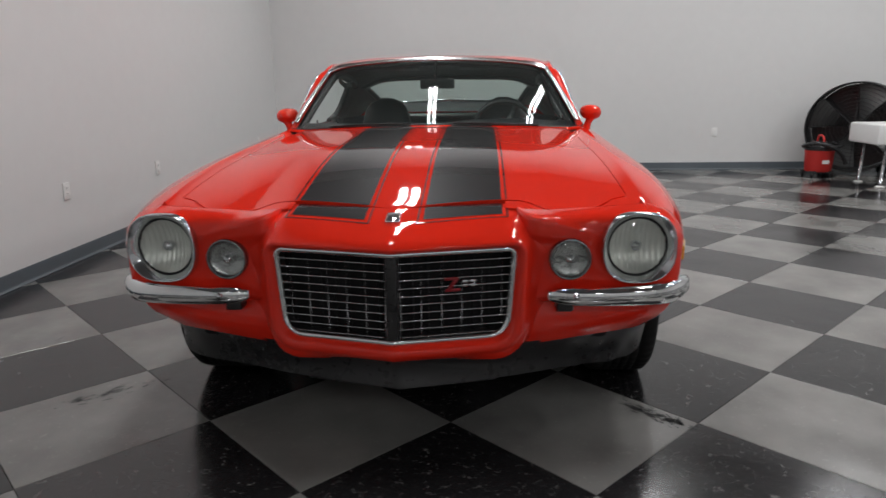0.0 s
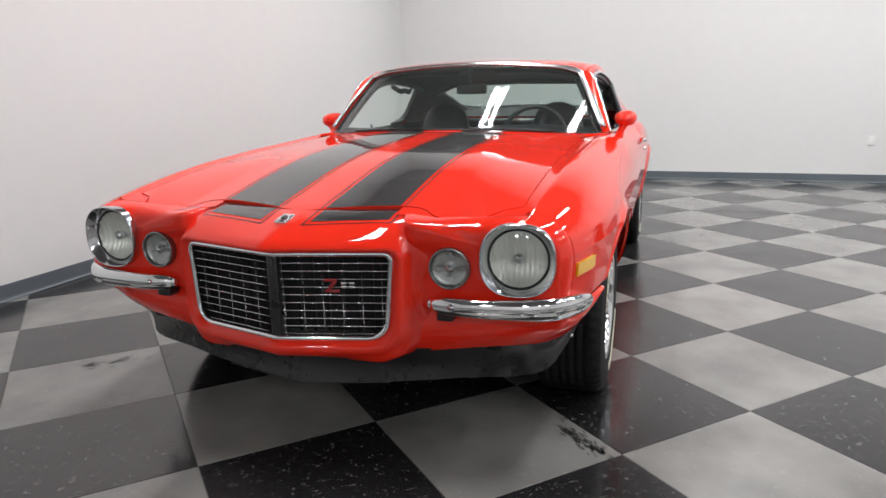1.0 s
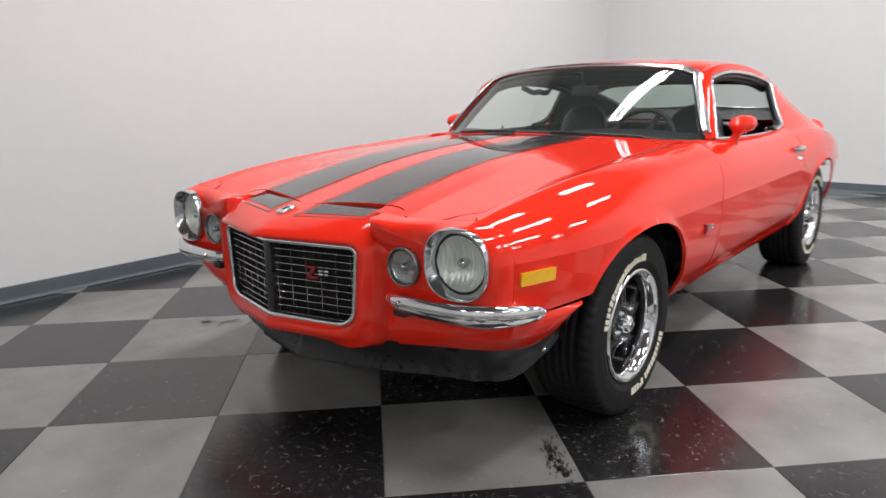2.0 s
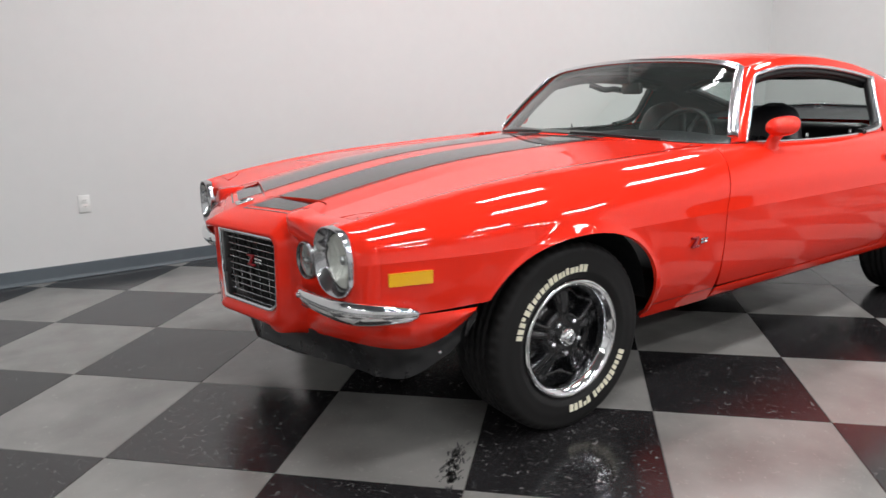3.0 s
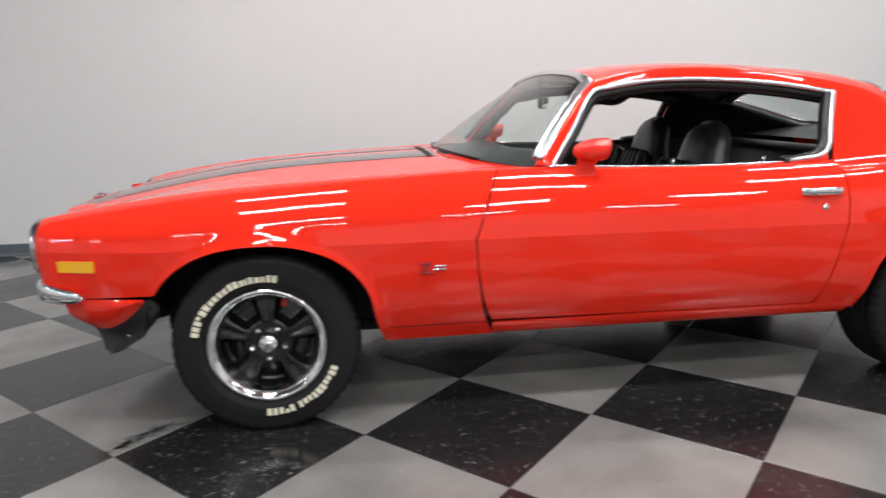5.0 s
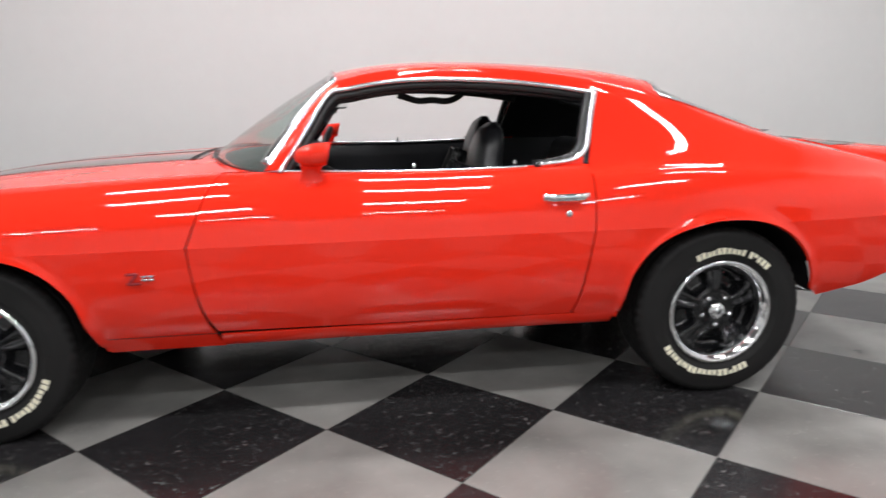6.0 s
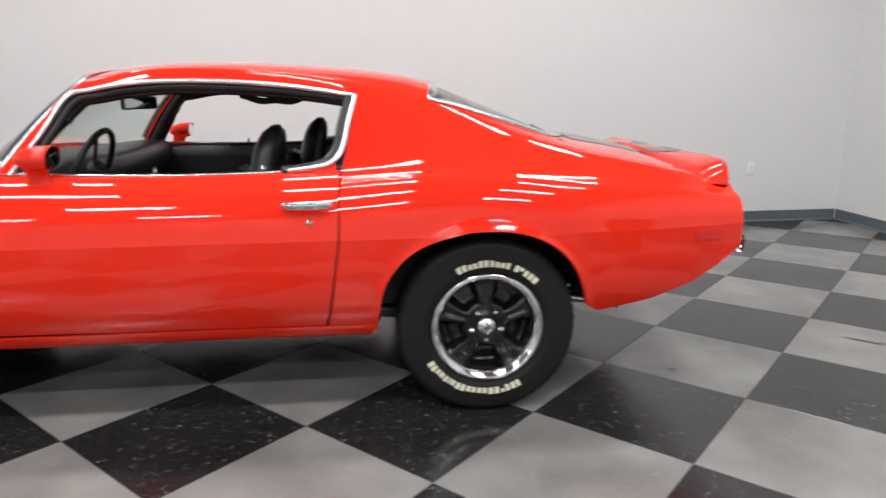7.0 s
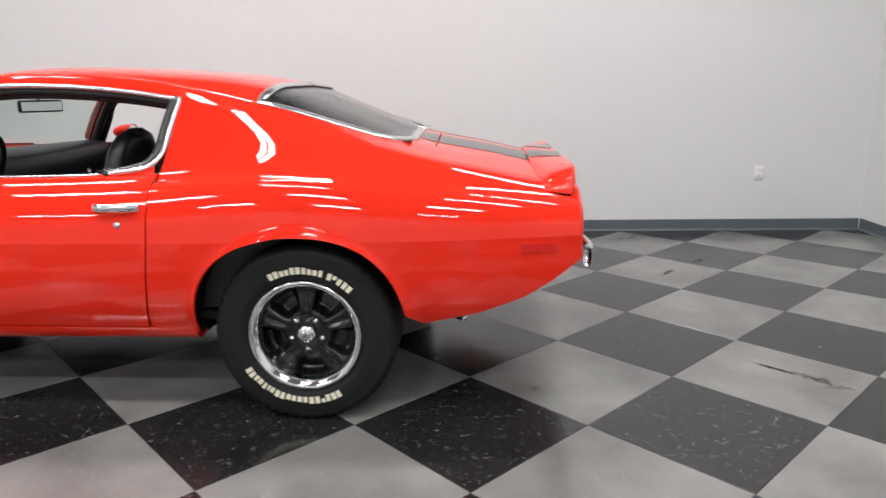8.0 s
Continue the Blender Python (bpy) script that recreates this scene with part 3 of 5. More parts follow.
# ---- nose ----
def nose_loop(wt, wb, zt, zb, x_mid, x_side, rt, rb, x_low=None, x_low_side=None, drop=0.0, bend=1, vee=0.0):
    """Half a loop round the grille, from the top middle over the side to the bottom middle."""
    pts = []
    for k in range(14):
        pts.append((wt - rt) * k / 13)
    out = [(y, zt) for y in pts]
    for k in range(1, 7):
        a = math.pi / 2 * k / 6
        out.append((wt - rt + rt * math.sin(a), zt - rt + rt * math.cos(a)))
    for k in range(1, 10):
        w = k / 10
        out.append((wt + (wb - wt) * w, (zt - rt) + (zb + rb - zt + rt) * w))
    for k in range(0, 7):
        a = math.pi / 2 * k / 6
        out.append((wb - rb + rb * math.cos(a), zb + rb - rb * math.sin(a)))
    for k in range(1, 14):
        out.append(((wb - rb) * (1 - k / 13), zb))
    lo, ls = (x_mid if x_low is None else x_low), (x_side if x_low_side is None else x_low_side)
    P = []
    for y, z in out:
        w = (z - zb) / (zt - zb)
        e = (abs(y) / wt) ** bend
        back = vee * min(abs(y), 0.36) / 0.36 * w**14
        P.append(((x_mid + (x_side - x_mid) * e) * w + (lo + (ls - lo) * e) * (1 - w) + back, y, z - drop * e * w))
    return np.array(P)


def full_loop(half):
    return np.concatenate([half * (1, -1, 1), half[::-1][1:-1]])


L = [
    nose_loop(0.345, 0.330, 0.694, 0.441, -0.868, -0.785, 0.02, 0.055),
    nose_loop(0.352, 0.337, 0.700, 0.435, -0.905, -0.820, 0.022, 0.06),
    nose_loop(0.362, 0.350, 0.709, 0.424, -0.921, -0.832, 0.026, 0.066, -0.925, -0.835),
    nose_loop(0.378, 0.366, 0.716, 0.408, -0.963, -0.842, 0.034, 0.075, -0.935, -0.842, 0.004),
    nose_loop(0.388, 0.378, 0.727, 0.392, -0.962, -0.830, 0.045, 0.085, -0.925, -0.830, 0.004),
    nose_loop(0.396, 0.386, 0.744, 0.372, -0.925, -0.806, 0.055, 0.095, -0.895, -0.80, 0.004),
    nose_loop(0.404, 0.392, 0.774, 0.358, -0.845, -0.790, 0.070, 0.10, -0.83, -0.785, 0.006, 9, 0.050),
    nose_loop(0.424, 0.402, 0.788, 0.347, -0.790, -0.778, 0.095, 0.105, -0.77, -0.775, 0.010, 9, 0.066),
    nose_loop(0.450, 0.415, 0.795, 0.340, -0.760, -0.772, 0.115, 0.11, -0.73, -0.771, 0.014, 9, 0.080),
    nose_loop(0.480, 0.43, 0.7985, 0.338, -0.740, -0.766, 0.130, 0.11, -0.70, -0.769, 0.020, 9, 0.094),
]
nose = part("nose_panel", sheet(np.array([full_loop(h) for h in L[1:]]), close_v=True), PAINT, car)

# stripe ends on the nose
for sgn in (-1, 1):
    def on_nose(xs, y):
        """Height of the nose's top, between the loops."""
        tx = np.array([np.interp(abs(y), h[:20, 1], h[:20, 0]) for h in L[5:]])
        tz = np.array([np.interp(abs(y), h[:20, 1], h[:20, 2]) for h in L[5:]])
        return np.interp(xs, tx, tz)

    def nose_strip(y0, y1, xa, xb, lift):
        """A strip of the nose's top that runs back with the hood's front edge."""
        P = []
        for y in np.linspace(y0, y1, 10):
            xs = np.linspace(xa, xb, 14) + 0.268 * abs(y)
            P.append([(x, y, on_nose(np.array([x]), y)[0] + lift) for x in xs])
        return sheet(P)

    a, b = sorted((sgn * 0.085, sgn * 0.315))
    part("stripe", nose_strip(a, b, -0.836, -0.742, 0.0016), STRIPE, nose, "satin black racing stripe")
    bm = nose_strip(a - 0.017, b + 0.017, -0.860, -0.855, 0.0016)
    merge(bm, nose_strip(a - 0.017, a - 0.012, -0.858, -0.742, 0.0016))
    merge(bm, nose_strip(b + 0.012, b + 0.017, -0.858, -0.742, 0.0016))
    part("pinstripe", bm, STRIPE, nose, "thin black pinstripe")
# chrome crest on the nose
bm = box(-0.815, 0, 0.7845, 0.062, 0.042, 0.014, 0.005, pose(0, 0, 0, 0, -12, 0))
crest = part("emblem", bm, CHROME, nose, "small chrome crest emblem")
part("emblem_inset", box(-0.817, 0, 0.7922, 0.024, 0.012, 0.004, 0.001, pose(0, 0, 0, 0, -12, 0)), BLACK_TRIM, crest)

# grille
frame_loop = full_loop(nose_loop(0.349, 0.334, 0.698, 0.438, -0.912, -0.826, 0.022, 0.06))
shroud = sheet(np.array([full_loop(h) for h in (nose_loop(0.335, 0.320, 0.684, 0.451, -0.845, -0.762, 0.02, 0.05), nose_loop(0.345, 0.330, 0.694, 0.441, -0.868, -0.785, 0.02, 0.055), nose_loop(0.3515, 0.3365, 0.6995, 0.4355, -0.904, -0.819, 0.022, 0.06))]), close_v=True)
grille = part("grille", sweep(frame_loop, oval(0.009, 0.007, 8), up=(1, 0, 0.0), closed=True), CHROME, car, "black grille with thin bright bars and a chrome frame")
bm = bmesh.new()
for sgn in (-1, 1):
    merge(bm, sheet([[(-0.852, 0, 0.71), (-0.852, 0, 0.43)], [(-0.770, sgn * 0.36, 0.71), (-0.770, sgn * 0.36, 0.43)]]))
part("grille_back", bm, UNDER, grille)
part("grille_shroud", shroud, BLACK_TRIM, grille, "black inner edge of the grille opening")
for sgn in (-1, 1):
    for y in np.linspace(0.05, 0.315, 7):
        part("grille_vane", box(-0.840 + 0.085 * y / 0.352, sgn * y, 0.567, 0.04, 0.010, 0.25, 0.002), UNDER, grille, smooth=False)


def grille_x(y):
    return -0.893 + 0.085 * abs(y) / 0.352


bm = box(-0.893, 0, 0.567, 0.03, 0.034, 0.262, 0.004)
part("grille_centre_bar", bm, BLACK_PLASTIC, grille, "black centre bar")
for sgn in (-1, 1):
    for k in range(11):
        z = 0.446 + 0.0245 * k
        w = 0.342 if 0 < k else 0.30
        path = [(grille_x(y), sgn * y, z) for y in np.linspace(0.016, w, 8)]
        part("grille_bar", sweep(path, oval(0.0028, 0.0019, 6)), STEEL, grille, smooth=True)
    for y in (0.022, 0.080, 0.138, 0.196, 0.254, 0.312):
        z0 = 0.442 if y < 0.3 else 0.47
        path = [(grille_x(y) + 0.003, sgn * y, z) for z in (z0, 0.56, 0.692)]
        part("grille_bar", sweep(path, oval(0.0008, 0.0010, 6), up=(0, 1, 0)), STEEL, grille)


def zigzag_badge(name, m, parent, scale=1.0):
    """A red slanted bar badge with two bright blocks beside it, drawn as plain shapes."""
    bm = bmesh.new()
    for cx, cz, sx, sz, ry in ((-0.022, 0.016, 0.038, 0.008, 0), (-0.018, -0.016, 0.042, 0.008, 0), (-0.019, 0.0, 0.010, 0.036, 38)):
        merge(bm, box(cx, 0, cz, sx, 0.008, sz, 0.0015, pose(0, 0, 0, 0, ry, 0)))
    bmesh.ops.transform(bm, matrix=m @ Matrix.Scale(scale, 4), verts=bm.verts)
    badge = part(name, bm, BADGE_RED, parent, "slanted red badge with bright blocks")
    bm = bmesh.new()
    for cx in (0.016, 0.038):
        for cz in (0.007, -0.004):
            merge(bm, box(cx, 0, cz, 0.017, 0.008, 0.0085, 0.002))
    bmesh.ops.transform(bm, matrix=m @ Matrix.Scale(scale, 4), verts=bm.verts)
    part("badge_block", bm, CHROME, badge)
    return badge


zigzag_badge("badge", pose(grille_x(0.19) - 0.008, -0.19, 0.60, 0, 0, 90 + 13.6) @ pose(0, 0, 0, 0, 0, 180), grille, 1.05)


# ---- front face, lamps, bumpers, valance, spoiler ----
def face():
    """Front of the fender: a rounded rim that runs in to the round hole for the headlight."""
    s_low = float(FRONT.find(np.array(-0.70), np.array(0.505), 2, 8, 12))
    top = FRONT.at(np.full(80, -0.702), np.linspace(2.15, s_low, 80))
    loop = np.concatenate([top, spread([top[-1], (-0.702, 0.35, 0.505)], 20)[1:], spread([(-0.702, 0.35, 0.505), top[0]], 20)[1:-1]])
    a = np.arctan2(loop[:, 2] - 0.687, loop[:, 1] - 0.711)
    hole = np.stack([np.full(len(a), -0.772), 0.711 + 0.101 * np.cos(a), 0.687 + 0.100 * np.sin(a)], 1)
    far = np.linalg.norm((loop - hole)[:, 1:], axis=1)
    rows = []
    for k, (d, x) in enumerate(((0, -0.702), (0.002, -0.716), (0.006, -0.731), (0.013, -0.746), (0.024, -0.758), (0.040, -0.766), (0.07, -0.771))):
        w = np.minimum(d / far, k * 0.12)[:, None]
        r = loop + (hole - loop) * w
        r[:, 0] = x
        rows.append(r)
    for w in (0.86, 1.0):
        r = loop + (hole - loop) * w
        r[:, 0] = -0.772
        rows.append(r)
    rows.append(hole + np.array((0.06, 0, 0)))
    P = np.array(rows)
    P[..., 0] += 0.010 * np.clip((P[..., 1] - 0.70) / 0.17, 0, 1) ** 2
    # brow beside the nose
    up = np.clip((P[..., 2] - 0.69) / 0.05, 0, 1)
    inward = np.clip(np.arange(len(P)) / 4, 0, 1)[:, None]
    P[..., 0] -= 0.034 * np.exp(-((P[..., 1] - 0.40) / 0.085) ** 2) * up * up * (3 - 2 * up) * inward
    return sheet(P * (1, -1, 1), close_v=True)


both("front_panel", face(), PAINT, car)


def headlamp(sgn):
    cx, cy, cz = -0.769, sgn * 0.711, 0.687
    ring = []
    outer = oval(0.109, 0.106, 64, 2.5)
    for (a, b), (c, d) in zip(outer, oval(0.086, 0.086, 64)):
        ring.append([(0.034, a, b), (-0.010, a, b), (-0.019, a * 0.985, b * 0.985), (-0.022, a * 0.965, b * 0.965), (-0.019, a * 0.945, b * 0.945),
                     (-0.006, c * 0.5 + a * 0.46, d * 0.5 + b * 0.46), (0.008, c * 1.03, d * 1.03), (0.014, c, d), (0.030, c * 0.985, d * 0.985)])
    bm = sheet(np.array(ring), close_u=True)
    m = pose(cx, cy, cz, 0, 0, sgn * -4)
    lamp = part("headlight", bm, STEEL, car, "round headlight in a bright bezel", loc=m)
    part("gasket", lathe([(0.0865, 0.020), (0.0865, 0.010), (0.083, 0.010), (0.083, 0.020)], 48, "x"), BLACK_TRIM, lamp)
    RB = []
    for i in range(72):
        a = 2 * math.pi * i / 72
        RB.append([(0.013 + h + 0.0035 * math.sin(r * math.cos(a) * 420) * min(1, r / 0.02), r * math.cos(a), r * math.sin(a)) for r, h in zip(np.linspace(0.083, 0.0, 26), 0.036 - 0.036 * np.linspace(1, 0, 26) ** 2)])
    part("reflector", sheet(np.array(RB), close_u=True), LAMP_BOWL, lamp, "silvered fluted reflector bowl")
    part("bulb_shield", lathe([(0.0, 0.012), (0.014, 0.016), (0.017, 0.024), (0.012, 0.047)], 20, "x"), STEEL, lamp)
    part("lens", lathe([(0.083, 0.0115), (0.07, 0.005), (0.045, -0.001), (0.02, -0.004), (0.0, -0.0045)], 48, "x"), LAMP_GLASS, lamp, "clear fluted glass lens")
    return lamp


def parking_lamp(sgn):
    m = pose(-0.786, sgn * 0.513, 0.655, 0, 0, sgn * -2)
    lamp = part("parking_light", lathe([(0.062, 0.02), (0.062, -0.004), (0.059, -0.009), (0.055, -0.007), (0.053, 0.0), (0.052, 0.012)], 40, "x"),
                DARK_RING, car, "small round parking light in a thin dark metal ring", loc=m)
    part("reflector", lathe([(0.0525, 0.003), (0.045, 0.008), (0.025, 0.011), (0.0, 0.012)], 40, "x"), PARK_BOWL, lamp)
    part("bulb", lathe([(0.0, -0.007), (0.010, -0.004), (0.014, 0.004), (0.010, 0.012)], 16, "x"), CHROME, lamp)
    part("lens", lathe([(0.053, 0.0), (0.045, -0.005), (0.02, -0.009), (0.0, -0.010)], 40, "x"), SMOKE, lamp, "smoked glass lens")
    return lamp


SMOKE = glass_material("smoked_glass", (0.86, 0.88, 0.88), 0.97)
DARK_RING = material("dark_ring_metal", (0.24, 0.24, 0.24), 0.25, 0.9)
for sgn in (-1, 1):
    headlamp(sgn)
    parking_lamp(sgn)

# split bumpers
bpath = smooth_path([(-0.792, -0.452, 0.546), (-0.808, -0.52, 0.547), (-0.806, -0.65, 0.548), (-0.784, -0.762, 0.549), (-0.730, -0.840, 0.549), (-0.665, -0.880, 0.546), (-0.606, -0.900, 0.541)], 44)
bscale = np.interp(np.linspace(0, 1, 44), (0, 0.03, 0.1, 0.5, 0.68, 0.85, 0.96, 1), (0.45, 0.75, 0.86, 1.0, 1.22, 0.98, 0.72, 0.35))
for bm in (sweep(bpath, oval(0.020, 0.030, 18, 2.3), scale=bscale),):
    for bump in both("bumper", bm, CHROME, car, "chrome half bumper curving round the corner"):
        sg = 1 if bump.data.vertices[0].co.y > 0 else -1
        part("bumper_bolt", lathe([(0.0, -0.006), (0.009, -0.004), (0.010, 0.004)], 12, "x"), STEEL, bump, loc=pose(-0.829, sg * 0.53, 0.552))
        part("bumper_bracket", box(-0.775, sg * 0.50, 0.512, 0.05, 0.05, 0.03, 0.006), BLACK_TRIM, bump)

# valance below the bumpers
vt = smooth_path([(-0.735, -0.34, 0.51), (-0.742, -0.55, 0.515), (-0.730, -0.70, 0.52), (-0.690, -0.81, 0.525), (-0.60, -0.882, 0.527), (-0.48, -0.918, 0.527), (-0.405, -0.930, 0.527)], 40)
vb = smooth_path([(-0.74, -0.30, 0.352), (-0.728, -0.50, 0.385), (-0.70, -0.65, 0.400), (-0.645, -0.755, 0.400), (-0.56, -0.820, 0.404), (-0.475, -0.870, 0.45), (-0.402, -0.905, 0.517)], 40)
fy_ = FRONT.at(vt[:, 0], FRONT.find(vt[:, 0], np.full(len(vt), 0.53), 2, 8, 12))[:, 1]
vt[:, 1] = np.where(vt[:, 0] > -0.69, -np.maximum(fy_ - 0.001, np.abs(vt[:, 1]) * (vt[:, 0] < -0.6)), vt[:, 1])
vt[:, 2] += 0.0015
VAL = np.array([vt + (vb - vt) * w + np.array((-0.020, -0.014, 0)) * math.sin(math.pi * w) for w in np.linspace(0, 1, 12)])
both("valance", hem(sheet(VAL), 0.01), PAINT, car)

# chin spoiler
st = smooth_path([(-0.79, 0.0, 0.372), (-0.76, -0.30, 0.372), (-0.728, -0.50, 0.392), (-0.695, -0.65, 0.406), (-0.640, -0.752, 0.406), (-0.555, -0.812, 0.410), (-0.465, -0.856, 0.456), (-0.398, -0.885, 0.522)], 60)
sb_ = smooth_path([(-0.800, 0.0, 0.244), (-0.760, -0.20, 0.252), (-0.714, -0.39, 0.262), (-0.660, -0.57, 0.271), (-0.615, -0.705, 0.275), (-0.568, -0.768, 0.288), (-0.50, -0.805, 0.328), (-0.435, -0.835, 0.378), (-0.375, -0.862, 0.465)], 60)
half = np.array([st + (sb_ - st) * w + np.array((0.012, 0.008, 0)) * math.sin(math.pi * w) for w in np.linspace(0, 1, 10)])
full = np.concatenate([half[:, ::-1], (half * (1, -1, 1))[:, 1:]], 1)
rip = np.clip((-full[..., 1] - 0.35) / 0.3, 0, 1) * np.linspace(0.2, 1, 10)[:, None]
full[..., 0] -= 0.0045 * rip * (np.sin(full[..., 1] * 62 + full[..., 2] * 40) + 0.7 * np.sin(full[..., 1] * 105 - full[..., 2] * 60))
spoiler = part("chin_spoiler", hem(sheet(full), 0.012), BLACK_PLASTIC, car, "black plastic chin spoiler, slightly rippled")
for sg in (-1, 1):
    for x, y, z in ((-0.49, 0.828, 0.375),):
        bm = bmesh.new()
        bmesh.ops.create_uvsphere(bm, u_segments=10, v_segments=6, radius=0.008)
        part("bolt", bm, STEEL, spoiler, "bright bolt", loc=pose(x, sg * y, z))


# ---- windows and roof trim ----
ws_low = smooth_path([(0.735, 0.0, 0.966), (0.757, 0.25, 0.963), (0.838, 0.52, 0.949), (0.955, 0.70, 0.936), (1.015, 0.772, 0.934)], 26)
ws_top = smooth_path([(1.262, 0.0, 1.301), (1.265, 0.25, 1.293), (1.269, 0.45, 1.277), (1.272, 0.56, 1.258), (1.278, 0.607, 1.240)], 26)
W = np.array([ws_low + (ws_top - ws_low) * w + np.array((-0.010, 0.0, 0.007)) * math.sin(math.pi * w) for w in np.linspace(0, 1, 16)])
W = np.concatenate([(W * (1, -1, 1))[:, ::-1], W[:, 1:]], 1)
windshield = part("windshield", sheet(W), WINDSHIELD, car, "large raked windshield of lightly tinted glass")
windshield.visible_shadow = False
edge = np.concatenate([ws_low[:-1], W[1:-1, -1], ws_top[::-1]])
ring = edge[25:]
off = np.stack([np.full(len(ring), -0.006), 0.012 * np.clip(ring[:, 1] / 0.3, 0, 1), np.full(len(ring), 0.004)], 1)
lean = np.stack([np.full(len(ring), -0.48), 0.78 * np.clip(ring[:, 1] / 0.6, 0, 1), np.full(len(ring), 0.45)], 1)
ring = ring + off
part("windshield_trim", sweep(np.concatenate([ring[:-1], (ring * (1, -1, 1))[::-1]]), oval(0.026, 0.011, 14, 2),
                              up=np.concatenate([lean[:-1], (lean * (1, -1, 1))[::-1]]),
                              scale=np.interp(np.arange(2 * len(ring) - 1), (0, 12, 20, 2 * len(ring) - 22, 2 * len(ring) - 14, 2 * len(ring) - 2), (1, 1, 0.46, 0.46, 1, 1))), BRIGHT_TRIM, windshield, "bright chrome moulding")
part("lower_trim", sweep(np.concatenate([(ws_low * (1, -1, 1))[::-1], ws_low[1:]]) + np.array((-0.004, 0, -0.004)), oval(0.005, 0.004, 8), up=(0, 0, 1)), BLACK_TRIM, windshield)

# cowl panel between hood and glass
def ws_base(y):
    return np.interp(np.abs(y), ws_low[:, 1], ws_low[:, 0]), np.interp(np.abs(y), ws_low[:, 1], ws_low[:, 2])


COWL = []
for y in np.linspace(-0.785, 0.785, 70):
    gx, gz = ws_base(y)
    hx = min(float(hood_rear(min(abs(y), 0.70))) + 0.004, float(gx) - 0.012)
    hz = float(FRONT.over(np.array(hx), np.array(abs(y)), -0.001, 5.0)[2])
    COWL.append([(hx, y, hz - 0.012), (hx, y, hz), (hx + (gx - hx) * 0.5, y, (hz + gz) / 2 - 0.001), (gx + 0.004, y, gz - 0.004), (gx + 0.03, y, gz - 0.01)])
cowl = part("cowl_panel", sheet(np.array(COWL)), PAINT, car, "red cowl panel below the windshield")
COWL = np.array(COWL)
for a, b in ((-0.315, -0.085), (0.085, 0.315)):
    rows = [r[1:4] + np.array((0, 0, 0.0016)) for r in COWL if a <= r[0, 1] <= b]
    part("stripe", sheet(np.array(rows)), STRIPE, cowl, "satin black racing stripe")

# A-pillars: between windshield and door window
ap_in = np.concatenate([W[:, -1]])
ap_out = smooth_path([(1.073, 0.802, 0.936), (1.132, 0.770, 1.02), (1.199, 0.730, 1.12), (1.270, 0.692, 1.215), (1.30, 0.683, 1.232)], 16)
ap_mid = (ap_in + ap_out) / 2 + np.array((-0.006, 0.014, 0.006))
both("pillar", hem(sheet(np.array([ap_in, (ap_in + ap_mid) / 2 + np.array((-0.003, 0.004, 0.003)), ap_mid, (ap_mid + ap_out) / 2 + np.array((0.0, 0.004, 0.001)), ap_out]) * (1, -1, 1)), 0.008), PAINT, car)

# dark trim on the inside of the pillars
both("pillar_liner", sheet(np.array([ap_in + np.array((0.014, -0.018, 0.0)), ap_mid + np.array((0.014, -0.026, -0.006)), ap_out + np.array((0.002, -0.016, -0.002)), ap_out + np.array((0.006, -0.002, -0.004))]) * (1, -1, 1)), VINYL, car)

# bright rail round the door window
rail = np.concatenate([ap_out[:-1], np.array([REAR.at(np.array(x), np.array(4.02)) for x in np.linspace(1.33, 2.272, 26)])])
rail = rail + np.array((0, 0.004, -0.006))
dr = smooth_path([(2.277, 0.703, 1.198), (2.262, 0.722, 1.15), (2.238, 0.757, 1.06), (2.215, 0.792, 0.985), (2.187, 0.808, 0.958), (2.13, 0.816, 0.941), (2.03, 0.816, 0.930)], 30)
belt_line = np.array([FRONT.at(np.array(x), np.array(5.0)) for x in np.linspace(2.035, 1.03, 30)]) + np.array((0, -0.004, 0.004))
# upper rear corner of the door, where the belt line curves up
DC = []
for x in np.linspace(1.98, 2.2, 24):
    lo_p = FRONT.at(np.array(x), np.array(5.0))
    k = np.argsort(dr[8:, 0])
    zt, yt = np.interp(x, dr[8:, 0][k], dr[8:, 2][k]), np.interp(x, dr[8:, 0][k], dr[8:, 1][k])
    DC.append([lo_p + np.array((0, 0.0005, -0.004)), (lo_p + np.array((x, yt, zt))) / 2 + np.array((0, 0.003, 0)), np.array((x, yt - 0.002, max(zt, lo_p[2]) - 0.002))])
for d, bm in zip(doors, (sheet(np.array(DC) * (1, -1, 1)), sheet(np.array(DC)))):
    part("door_corner", bm, PAINT, d)
for name, pth, a, b in (("window_rail", rail, 0.006, 0.009), ("window_rear_trim", dr, 0.008, 0.010), ("belt_trim", belt_line, 0.004, 0.005)):
    both(name, sweep(pth * (1, -1, 1), oval(a, b, 8, 3), up=(0, 0, 1) if name != "window_rear_trim" else (1, 0, 0)), BRIGHT_TRIM, car, "bright window moulding")
# padded trim along the roof inside the door windows
both("roof_rail_trim", sweep((rail[10:] + np.array((0.012, -0.045, -0.026))) * (1, -1, 1), oval(0.022, 0.024, 10, 3)), VINYL, car, "black padded roof rail trim")
part("shoulder_belt", sweep(smooth_path([(1.60, 0.635, 1.195), (1.66, 0.628, 1.176), (1.72, 0.62, 1.160), (1.80, 0.62, 1.164), (1.86, 0.62, 1.156), (1.93, 0.625, 1.172), (1.97, 0.635, 1.195)], 40), oval(0.004, 0.018, 8, 3)),
     BLACK_TRIM, car, "black shoulder belt stowed along the roof rail")
